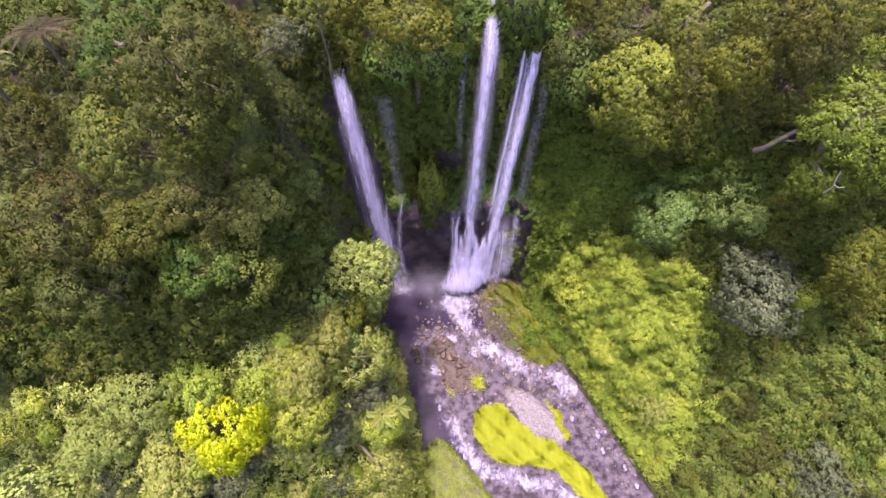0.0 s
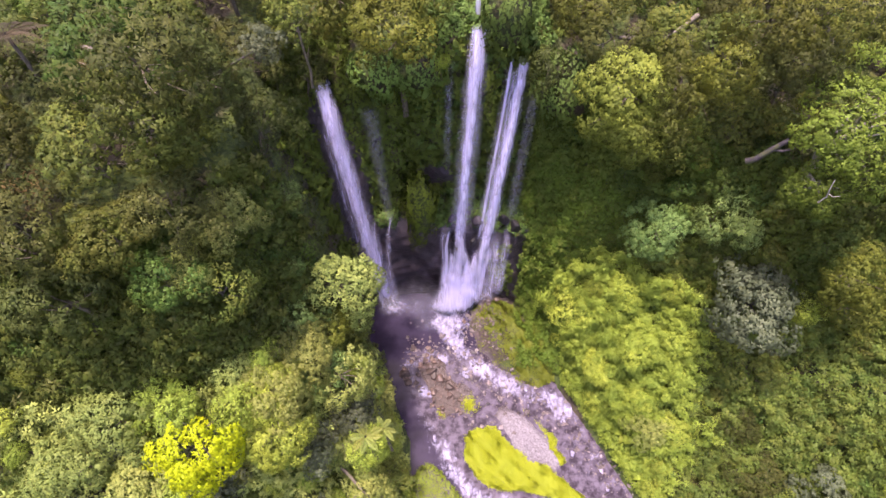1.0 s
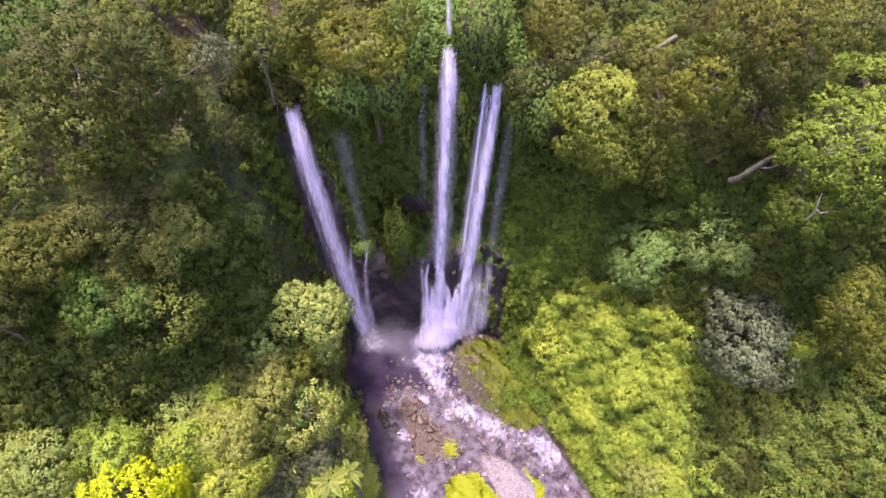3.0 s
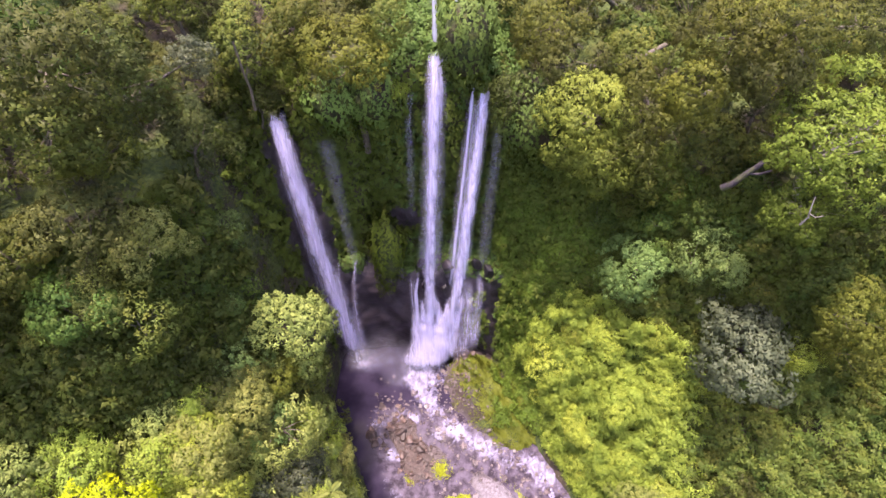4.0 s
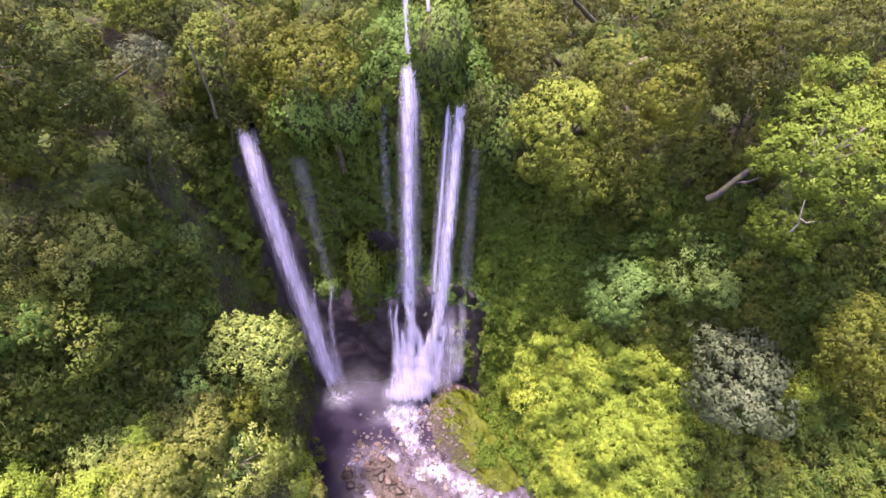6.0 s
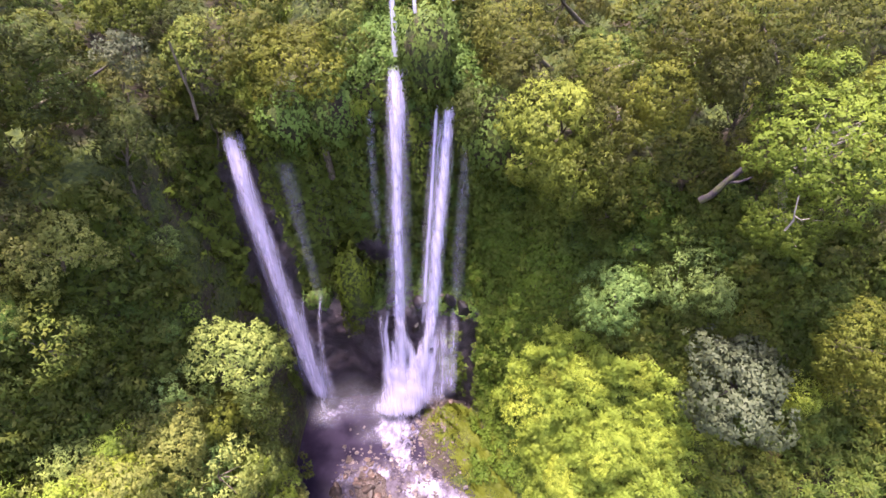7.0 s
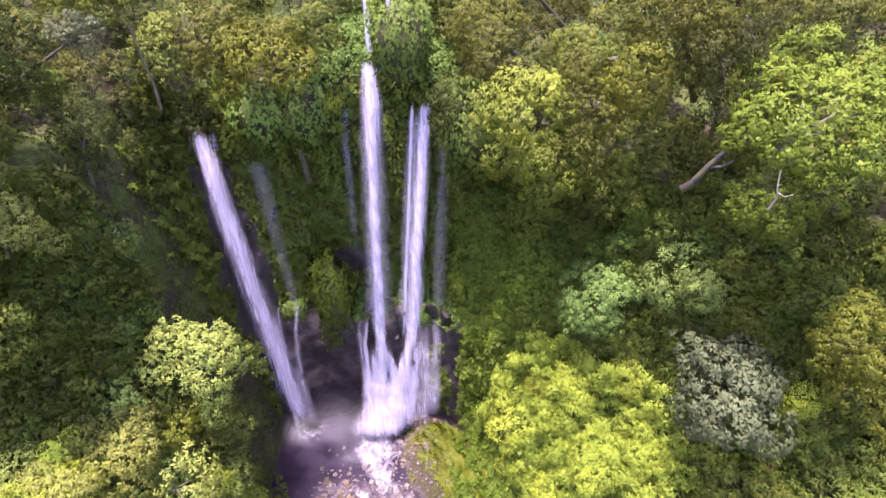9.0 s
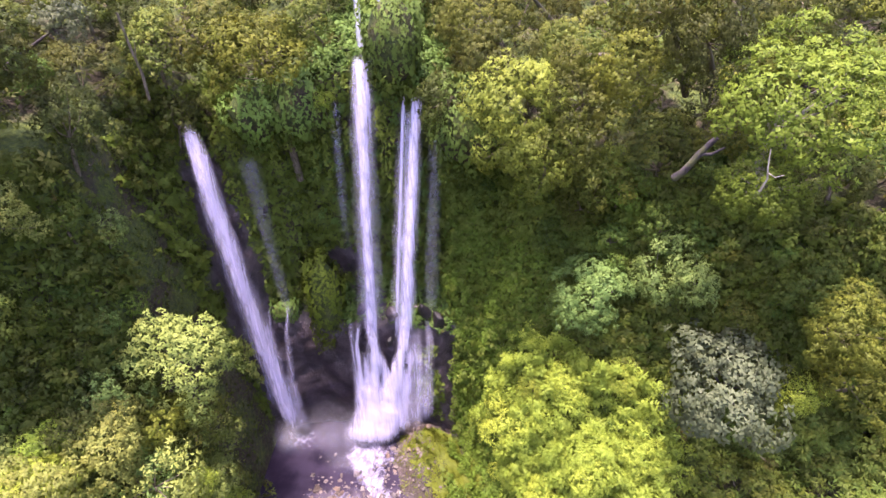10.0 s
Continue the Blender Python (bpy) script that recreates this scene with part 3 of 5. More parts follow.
def grow(kind, seed, sort=""):
    boughs, bough_size, squash, flatness, length, width, per_tuft, droop, style = KINDS[kind]
    rng = np.random.default_rng(seed)
    gap = {"grey": 0.6, "tall": 0.44}.get(kind, 0.57)
    if sort == "far":
        length, width, gap, per_tuft = 2.2 * length, 2.2 * width, 1.3, int(0.5 * per_tuft)
    if sort == "small":
        length, width, gap, per_tuft = 1.35 * length, 1.35 * width, 0.86, int(0.8 * per_tuft)
    radius = TREE_RADIUS
    centre = np.array([0, 0, TREE_HEIGHT - radius * squash])
    woods, places = [], []
    feet, ways, sides, normals, tones, sizes = [], [], [], [], [], []
    lean = rng.normal(size=2) * 0.7
    trunk_top = centre + np.array([lean[0] * 0.3, lean[1] * 0.3, -0.3 * radius])
    path = [np.array([-1.6 * lean[0], -1.6 * lean[1], -9.0]), np.array([-lean[0] * 0.4, -lean[1] * 0.3, 0.0]), np.array([lean[0] * 0.2, 0, 0.5 * trunk_top[2]]), trunk_top]
    woods.append(tube(path, [0.42, 0.32, 0.24, 0.15]))
    uneven = rng.uniform(-1, 1, (3, 3))
    for i in range(boughs):
        polar = math.acos(1 - 1.45 * (i + 0.5) / boughs) + rng.normal() * 0.2
        around = i * 2.39996 + rng.normal() * 0.45
        way = np.array([math.sin(polar) * math.cos(around), math.sin(polar) * math.sin(around), math.cos(polar)])
        if i == 0:
            way = np.array([0.1, -0.1, 0.99])
        bulge = 1.0 + 0.16 * float(np.sum(np.sin(2.2 * uneven @ way + uneven[0])))
        reach = radius * bulge * rng.uniform(0.52, 1.0)
        spot = centre + way * np.array([reach, reach, reach * squash])
        r = radius * bough_size * rng.uniform(0.6, 1.25)
        pad = way * 0.7 + np.array([0, 0, 0.75]) + 0.2 * rng.normal(size=3)
        places.append((spot, r, pad / np.linalg.norm(pad), way, rng.uniform(0, 1)))
        if i % (4 if kind == "tall" else 3) == 0:
            start = path[2] * 0.35 + trunk_top * 0.65
            mid = 0.5 * start + 0.5 * spot + np.array([rng.normal() * 0.3, rng.normal() * 0.3, -0.45])
            woods.append(tube([start, mid, spot - way * 0.2 * r], [0.11, 0.07, 0.025], 5))
    for i, (spot, r, pad, way, tone) in enumerate(places):
        d = unit(rng.normal(size=(int(16.0 * r * r / gap ** 2), 3)))
        kept = []
        for v in d[(d @ pad > -0.12) & (d[:, 2] > -0.5)]:
            if all(np.sum((v - w) ** 2) > (gap / r) ** 2 for w in kept):
                kept.append(v)
        for v in kept:
            body = v - pad * (v @ pad) * (1 - flatness)
            tuft = spot + body * r * (rng.uniform(0.84, 1.12) if rng.random() > 0.16 else rng.uniform(1.15, 1.42))
            if any(np.sum((tuft - p) ** 2) < 0.5 * q * q for k, (p, q, *_) in enumerate(places) if k != i):
                continue
            axis = 0.75 * v + 0.35 * pad + np.array([0, 0, 0.35]) + 0.18 * rng.normal(size=3)
            axis = axis / np.linalg.norm(axis)
            n = max(5, int(per_tuft * rng.uniform(0.75, 1.25)))
            size = rng.uniform(0.75, 1.25)
            foot, out, side = tuft_leaves(tuft, axis, n, length * size, width, droop, style, rng, 0.4 * gap * size)
            feet.append(foot), ways.append(out), sides.append(side)
            normals.append(unit(0.8 * axis + 1.1 * (foot - tuft) / gap + 0.25 * way + 0.3 * out))
            # tone drawn by bough and tuft, slightly lighter on the bough's outer top
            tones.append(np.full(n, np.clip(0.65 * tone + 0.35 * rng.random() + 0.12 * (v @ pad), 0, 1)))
            sizes.append(np.full(n, size))
        d = unit(rng.normal(size=(int(8 * r * r / gap ** 2), 3)))    # larger inner leaves, toned dark to paint the shade inside the bough
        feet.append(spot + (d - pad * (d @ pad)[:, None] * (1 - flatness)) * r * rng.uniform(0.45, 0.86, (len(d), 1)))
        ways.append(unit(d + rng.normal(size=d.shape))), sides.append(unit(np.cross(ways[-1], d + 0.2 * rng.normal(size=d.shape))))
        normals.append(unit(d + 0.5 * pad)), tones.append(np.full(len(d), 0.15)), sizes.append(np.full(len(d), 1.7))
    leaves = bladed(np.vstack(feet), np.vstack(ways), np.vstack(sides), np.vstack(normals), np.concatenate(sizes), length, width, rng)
    name, label = NAMES[kind]
    tree = thing(name, label, "tree", "rainforest trees")
    tv, tf = joined(woods)
    part("trunk", mesh_from("trunk", tv, tf, PALE_BARK if kind == "tall" else DARK_BARK if kind == "grey" else BARK, True), tree)
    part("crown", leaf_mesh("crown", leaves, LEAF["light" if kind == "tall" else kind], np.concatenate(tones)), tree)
    return tree


STOCK, USED = {}, set()


def uphill(x, y):
    """Way on the plan that leads into the cliff."""
    e = 0.5
    gx = float(cliff_distance(np.array(x + e), np.array(y)) - cliff_distance(np.array(x - e), np.array(y)))
    gy = float(cliff_distance(np.array(x), np.array(y + e)) - cliff_distance(np.array(x), np.array(y - e)))
    k = math.hypot(gx, gy) or 1.0
    return gx / k, gy / k


def plant(kind, x, y, top, radius, rng, tilt=6.0):
    """A tree whose crown tops out at the given place; where the ground lies far below it, it leans out from the slope behind."""
    variant = int(rng.integers(0, 3))
    sort = "far" if not (-40 < x < 60 and 4 < y < 64) else "small" if radius < 3.0 else ""
    key = (kind, 0 if sort == "far" else variant, sort)
    if key not in STOCK:
        STOCK[key] = grow(kind, 17 * len(STOCK) + 5, sort)
    s = radius / TREE_RADIUS
    tall = TREE_HEIGHT * s
    ux, uy = uphill(x, y)
    reach = 0.0
    while reach < 0.85 * tall and float(land(x + ux * reach, y + uy * reach)) < top - math.sqrt(tall * tall - reach * reach) - 0.5:
        reach += 0.5
    angle = math.asin(min(reach / tall, 0.9))
    turn = Matrix.Rotation(angle, 4, Vector((uy, -ux, 0)) if angle > 0 else Vector((1, 0, 0)))
    base = Vector((x, y, top)) - turn @ Vector((0, 0, tall))
    m = Matrix.Translation(base) @ turn @ pose(0, 0, 0, rng.normal() * tilt * 0.5, rng.normal() * tilt * 0.5, rng.uniform(0, 360))
    m = m @ Matrix.Diagonal((s * rng.uniform(0.93, 1.07), s * rng.uniform(0.93, 1.07), s, 1))
    if key in USED:
        return copy_thing(STOCK[key], m)
    USED.add(key)
    STOCK[key].matrix_basis = m
    return STOCK[key]


def plant_all(rows, rng):
    for kind, x, y, top, radius in rows:
        plant(kind, x, y, top, radius, rng)
        PLANTED.append((x, y, top, radius))


PLANTED = []
LEFT_BANK = [
    ("pale", -6.4, 30.8, 31.6, 3.9), ("pale", -10.6, 23.8, 29.0, 3.6), ("pale", -6.6, 22.4, 24.0, 2.9), ("lime", -14.6, 20.5, 28.0, 3.2),
    ("olive", -13.5, 28.0, 30.0, 3.2), ("broad", -9.5, 31.5, 23.5, 2.8), ("yellow", -19.5, 12.6, 28.6, 3.1), ("lime", -17.5, 17.5, 28.0, 2.6),
    ("grey", -22.0, 16.5, 27.0, 2.8), ("lime", -13.0, 15.5, 25.0, 3.2), ("pale", -12.4, 19.5, 26.9, 3.0), ("pale", -18.4, 23.6, 29.4, 3.4),
    ("lime", -24.5, 20.8, 29.8, 3.4), ("pale", -29.0, 19.5, 32.0, 4.2), ("pale", -27.0, 13.0, 26.0, 4.2), ("pale", -34.0, 15.0, 28.0, 4.5),
    ("grey", -9.0, 15.0, 20.0, 2.8), ("lime", -5.2, 18.0, 17.8, 2.4), ("pale", -4.5, 13.0, 15.0, 2.8), ("lime", -6.3, 26.5, 21.0, 2.6),
]
# many in olive, the darkest leaf, to put this rim's shade into colour
LEFT_RIM = [
    ("olive", -14.2, 29.3, 58.3, 4.2), ("broad", -19.2, 31.6, 57.6, 4.0), ("broad", -15.0, 27.0, 54.5, 3.4), ("olive", -18.4, 27.4, 50.0, 3.8),
    ("broad", -22.3, 25.0, 51.0, 3.8), ("olive", -27.4, 24.0, 51.0, 4.4), ("broad", -20.0, 22.0, 45.6, 3.6), ("olive", -26.7, 21.0, 46.0, 4.0),
    ("pale", -18.0, 24.5, 45.0, 3.0), ("grey", -9.4, 38.4, 54.6, 2.4), ("olive", -13.2, 34.0, 55.2, 3.6), ("olive", -13.0, 37.5, 49.5, 3.0),
    ("broad", -7.2, 48.5, 50.5, 3.2), ("broad", -13.9, 33.0, 45.0, 2.6), ("pale", -15.2, 28.0, 47.0, 3.0), ("broad", -16.5, 25.2, 40.3, 2.8),
    ("broad", -15.3, 30.1, 36.0, 2.6), ("olive", -17.0, 29.0, 34.5, 2.6), ("olive", -31.0, 29.0, 57.0, 5.0), ("olive", -12.5, 37.0, 53.0, 3.0),
]
CENTRE_RIM = [
    ("fresh", -3.0, 46.8, 52.0, 4.2), ("broad", 0.6, 45.6, 52.0, 3.2), ("lime", 1.2, 47.6, 46.6, 2.2), 
    ("amber", 13.2, 47.0, 51.0, 3.4), ("olive", 11.2, 45.6, 45.6, 2.6), ("sunny", 15.8, 39.6, 47.0, 4.2), ("sunny", 17.6, 38.4, 43.8, 3.1), ("olive", 15.0, 43.6, 49.6, 3.4), ("broad", 19.8, 43.0, 50.6, 3.4),
    ("amber", 20.6, 40.2, 47.6, 3.2), ("amber", 20.2, 38.2, 43.6, 2.8), ("broad", 23.0, 38.4, 42.4, 2.8), ("fresh", 24.4, 38.3, 49.8, 3.0), ("amber", 25.6, 39.0, 54.2, 3.8), ("olive", 27.8, 35.4, 52.8, 3.2),
    ("tall", 33.2, 33.6, 51.6, 5.6), ("tall", 31.8, 30.2, 44.6, 3.1), ("amber", 31.6, 36.0, 47.0, 3.0), ("olive", 35.5, 30.5, 46.0, 3.6), ("amber", 28.8, 36.2, 56.3, 4.0),
    ("broad", 23.4, 40.2, 40.6, 2.6), ("olive", 36.0, 40.0, 55.0, 4.6), ("olive", 17.0, 50.0, 54.0, 4.0), ]
RIGHT_BANK = [
    ("blue", 24.4, 37.6, 32.4, 3.05), ("blue", 31.2, 34.4, 34.8, 2.1), ("grey", 33.0, 28.2, 31.4, 4.3), ("lime", 23.6, 36.8, 24.6, 3.3),
    ("lime", 20.4, 35.6, 17.0, 3.2), ("lime", 26.0, 31.4, 21.4, 4.4), ("lime", 28.2, 35.6, 26.8, 3.4), ("lime", 21.2, 31.0, 14.4, 3.6),
    ("lime", 26.4, 27.0, 14.6, 4.0), ("pale", 26.8, 22.6, 11.6, 3.2), ("broad", 37.6, 27.2, 22.0, 3.4), ("fresh", 42.0, 27.4, 31.0, 2.9),
    ("lime", 38.6, 27.0, 29.8, 2.9), ("broad", 43.5, 26.0, 19.6, 3.6), ("olive", 36.8, 24.0, 14.0, 3.6), ("fresh", 39.4, 26.8, 34.4, 3.0),
    ("broad", 38.3, 30.2, 39.2, 3.2), ("grey", 45.0, 15.0, 12.0, 3.6), ("olive", 39.5, 19.0, 12.5, 4.0), ("lime", 23.6, 34.0, 18.6, 3.8),
]
rng_trees = np.random.default_rng(4)
for rows in (LEFT_BANK, LEFT_RIM, CENTRE_RIM, RIGHT_BANK):
    plant_all(rows, rng_trees)
plant_all([("lime", 29.8, 31.0, 22.0, 3.4), ("lime", 30.2, 24.0, 13.0, 3.4), ("lime", 23.0, 27.6, 12.0, 3.0), ("broad", 33.5, 20.5, 11.0, 3.4), ("lime", 18.6, 38.6, 15.6, 2.8),
           ("pale", -6.2, 16.8, 16.6, 2.7), ("lime", -16.4, 25.6, 31.2, 3.2), ("pale", -20.2, 24.0, 32.0, 3.3), ("lime", -12.6, 25.4, 29.6, 3.0), ("blue", -22.6, 26.0, 33.5, 3.1), ("fresh", -10.6, 29.4, 27.0, 3.0), ("blue", -13.6, 30.0, 30.5, 3.0), ("grey", -8.0, 23.2, 20.5, 3.0), ("pale", -6.4, 28.6, 19.5, 3.0), ("lime", -9.6, 27.4, 22.0, 2.8), ("pale", -15.6, 24.6, 27.5, 3.0), ("pale", -21.5, 21.0, 28.0, 3.2), ("lime", -27.6, 24.2, 28.5, 3.4), ("pale", -9.4, 34.6, 17.5, 2.4),
           ("pale", -31.0, 22.5, 27.5, 3.6), ("lime", -24.0, 12.0, 24.0, 3.2), ("pale", -5.0, 22.6, 14.5, 2.4), ("broad", 31.4, 31.2, 17.5, 3.4), ("lime", 20.0, 37.6, 22.6, 2.8),
           ("dry", -27.6, 27.0, 49.6, 1.9), ("dry", 22.2, 39.6, 22.0, 1.5), ("dry", 31.4, 29.6, 21.6, 1.6), ("dry", 36.6, 24.6, 23.2, 1.5), ("dry", -14.0, 32.8, 45.6, 1.7), ("dry", -17.6, 27.0, 59.0, 1.6), ("dry", 40.6, 31.4, 32.0, 1.6),
           ("amber", 22.2, 40.6, 40.0, 3.0), ("broad", 25.6, 39.6, 38.6, 2.9), ("broad", 28.6, 37.6, 40.0, 2.8), ("fresh", 24.2, 39.4, 43.6, 2.8), ("broad", 20.6, 42.0, 36.6, 2.8), ("fresh", 17.2, 41.6, 41.4, 2.9), ("blue", 29.8, 36.8, 35.4, 2.6)], rng_trees)


def sample_ground(count, rng, weight):
    """Random points on the ground sheet, by area times weight: places, normals, rock."""
    q = GV[GF]
    a, b = q[:, 2] - q[:, 0], q[:, 3] - q[:, 1]
    normal = np.cross(a, b)
    area = 0.5 * np.linalg.norm(normal, axis=1)
    normal = unit(normal)
    normal = np.where(normal[:, 2:3] < 0, -normal, normal)
    centre = q.mean(1)
    chance = area * weight(centre, normal, GROCK[GF].mean(1))
    pick = rng.choice(len(q), count, p=chance / chance.sum())
    u, v = rng.random((count, 1)), rng.random((count, 1))
    c = q[pick]
    return (c[:, 0] * (1 - u) + c[:, 1] * u) * (1 - v) + (c[:, 3] * (1 - u) + c[:, 2] * u) * v, normal[pick]


def near_window(c):
    return (c[:, 0] > -42) * (c[:, 0] < 56) * (c[:, 1] > 2) * (c[:, 1] < 72) * 1.0


def toward_open(p, n):
    """Wall normals turned to the open side of the gorge."""
    out = n.copy()
    flip = (np.abs(n[:, 2]) < 0.35) & (n[:, 1] > 0) & (p[:, 1] > 20)
    out[flip] = -out[flip]
    return out


def forest_weight(c, n, rock):
    x, y = c[:, 0], c[:, 1]
    falls = (np.abs(x - 1.0) < 13.6) & (y > 42.5) & (y < 57.5)
    out = np.where(inside(FLOOR, x, y), 0, line_distance(FLOOR, x, y, True))
    view = (x > -46) & (x < 60) & (y > 0) & (y < 76)
    return view * ~falls * (out > 1.6) * ~((np.abs(x - 7) < 4.2) & (y > 46) & (y < 60)) * np.where(n[:, 2] < 0.7, 1.6, 1.0)


def fill_forest():
    """The rest of the forest: crowns wherever the known ones leave room, growing out from the steep walls."""
    rng = np.random.default_rng(11)
    spots, normals = sample_ground(9000, rng, forest_weight)
    normals = toward_open(spots, normals)
    back = cliff_distance(spots[:, 0], spots[:, 1])
    taken = np.array([(x, y, z - 0.5 * r, r) for x, y, z, r in PLANTED])
    for (x, y, z), n, s in zip(spots.tolist(), normals, back):
        if -15 < x < -9 and y > 41 and z < 42:
            continue
        if n[2] < 0.72 and s > -4 and 11 < x < 22.5 and z < 36:
            continue
        if n[2] < 0.72 and s > -2:
            # high on the left, darker kinds stand in for the shade there
            kinds = ["broad", "fresh", "broad", "vine", "blue"] if x < 0 and z < 41 else ["broad", "olive", "vine", "olive"] if x < 0 else ["broad", "olive", "broad", "vine", "broad", "fresh"] if x < 14 or x > 33 else ["broad", "vine", "broad", "vine", "broad", "blue"]
            radius = rng.uniform(1.5, 2.7)
            x, y, top = x + n[0] * radius * 0.8, y + n[1] * radius * 0.8, z + radius * 0.9
        elif s > 0:
            kinds = ["olive", "broad", "broad", "fresh"] if x < -8 or x > 26 else ["olive", "broad", "amber", "broad", "broad", "olive"]
            radius = rng.uniform(3.2, 4.8)
            top = z + rng.uniform(6.5, 9)
        elif x < 5:
            kinds = ["pale", "lime", "pale", "grey", "lime", "broad"]
            radius = rng.uniform(2.0, 3.4)
            top = z + rng.uniform(5.5, 9)
        else:
            kinds = ["lime", "lime", "pale", "lime", "broad"] if x < 31 else ["olive", "broad", "olive", "lime"]
            radius = rng.uniform(1.8, 3.2)
            top = z + rng.uniform(3.5, 6)
        here = np.array([x, y, top - 0.5 * radius])
        if np.any(np.linalg.norm(taken[:, :3] - here, axis=1) < (0.63 if s > -3 else 0.5 if 15 < x < 33 else 0.58) * (taken[:, 3] + radius)):
            continue
        plant(str(rng.choice(kinds)), x, y, top, radius, rng)
        taken = np.vstack([taken, [*here, radius]])


fill_forest()


# ---- leaf cover of slopes and walls ----
def cover(name, label, count, seed, weight, material, length, width, height, droop, lift):
    rng = np.random.default_rng(seed)
    p, n = sample_ground(count, rng, weight)
    n = toward_open(p, n)
    clump = 0.5 + 0.5 * ripple(p[:, 0] + 0.7 * p[:, 2], p[:, 1] + 0.9 * p[:, 2], 1.1, 2.0)
    p = p + n * (rng.uniform(0, 1, (count, 1)) ** 1.5) * (height * np.clip(clump, 0.15, 1))[:, None]
    a, b = p[:, 0] + 0.6 * p[:, 1], p[:, 2] + 0.5 * p[:, 1]
    relief = np.stack([ripple(a, b, 0.8, 1.0), ripple(a, b, 0.9, 3.0), ripple(a, b, 0.7, 5.0)], 1)
    leaves = leaf_quads(p, unit(n + np.array([0, 0, 0.4]) + 1.1 * relief), length, width, rng, droop, lift)
    return tagged(new(name, leaf_mesh(name, leaves, material)), label, "plants", kind="stuff")


def wall_weight(c, n, rock):
    return near_window(c) * smooth(0.8, 0.4, n[:, 2]) * (1 - smooth(0.3, 0.6, rock)) * (c[:, 2] > 3)


def moss_weight(c, n, rock):
    x, y = c[:, 0], c[:, 1]
    blotch = smooth(-0.35, 0.4, ripple(x, y, 1.3, 5.0) + 0.5 * ripple(x, y, 0.6, 1.0))
    scree = smooth(9.2, 7.2, x + 0.55 * (y - 42) + 0.9 * ripple(x, y, 1.2, 4.0))
    return smooth(0.5, 1.3, mound(x, y)) * (y < 45.6) * (y > 28) * (0.12 + blotch) * (1 - 0.97 * scree)


def grass_weight(c, n, rock):
    x, y = c[:, 0], c[:, 1]
    wet = np.minimum(line_distance(CHANNEL_LEFT, x, y) / 1.5, line_distance(CHANNEL_RIGHT, x, y) / 2.3)
    tufts = np.exp(-((x - 5.4) ** 2 + (y - 30.1) ** 2) / 0.5) + np.exp(-((x - 0.4) ** 2 + (y - 28.2) ** 2) / 0.5)
    return np.clip(within(ISLAND, x, y, 0.25) + within(STRIP, x, y, 0.2) + tufts, 0, 1) * smooth(0.8, 1.1, wet)


def bank_grass_weight(c, n, rock):
    x, y = c[:, 0], c[:, 1]
    return within(BANK, x, y, 0.3) * smooth(0.8, 1.1, line_distance(CHANNEL_LEFT, x, y) / 1.5)


def off_river(x, y):
    """Metres from the gorge floor's edge, on the banks."""
    return np.where(inside(FLOOR, x, y), 0, line_distance(FLOOR, x, y, True))


def bank_weight(c, n, rock):
    x, y, z = c.T
    return near_window(c) * smooth(14.5, 16.5, x) * smooth(34.5, 27.0, x + 3.0 * ripple(x, y, 3.5, 4.0)) * smooth(16, 19, y) * smooth(43, 41, y) * (off_river(x, y) > 0.8) * (z < 22) * (mound(x, y) < 0.25)


def slope_right_weight(c, n, rock):
    x, y, z = c.T
    return near_window(c) * smooth(25.5, 33, x + 3.0 * ripple(x, y, 3.5, 4.0)) * (off_river(x, y) > 0.8) * (cliff_distance(x, y) < 1) * np.where((x < 34) & (y > 18), 0.6, 1.0)


def slope_left_weight(c, n, rock):
    x, y, z = c.T
    return near_window(c) * (x < 2) * (off_river(x, y) > 1.2) * (cliff_distance(x, y) < 1)


def plateau_weight(c, n, rock):
    x, y, z = c.T
    return (x > -45) * (x < 58) * (y < 76) * (cliff_distance(x, y) > 0.5) * (n[:, 2] > 0.5) * ~((np.abs(x - 7) < 4.0) & (y > 46) & (y < 56)) * 1.0


def brow_weight(c, n, rock):
    x, y, z = c.T
    return (x > -1.5) * (x < 12.5) * (y > 46) * (y < 64) * (cliff_distance(x, y) > 0.3) * (n[:, 2] > 0.3)


def shaded_wall_weight(c, n, rock):
    x, y, z = c.T
    return near_window(c) * ((x < -14.2) | (y < 41)) * smooth(0.9, 0.6, n[:, 2]) * (cliff_distance(x, y) > -1.5) * (cliff_distance(x, y) < 8) * (1 - smooth(0.3, 0.6, rock)) * (0.25 + 0.75 * smooth(1.6, 3.2, np.hypot((x + 14.5) / 1.2, (z - 40.5) / 1.0)))


def curtain_weight(c, n, rock):
    x, y, z = c.T
    return near_window(c) * (x > 12.5) * smooth(0.9, 0.6, n[:, 2]) * (cliff_distance(x, y) > -1.5) * (cliff_distance(x, y) < 8) * np.where((x < 24) & (z < 30), 0.1, 1.0)


def flank_weight(c, n, rock):
    x, y, z = c.T
    return smooth(11.8, 12.8, x) * smooth(26, 22, x) * smooth(0.85, 0.6, n[:, 2]) * (y > 34) * smooth(36, 28, z) * (z > 2) * (1 - smooth(0.3, 0.6, rock))


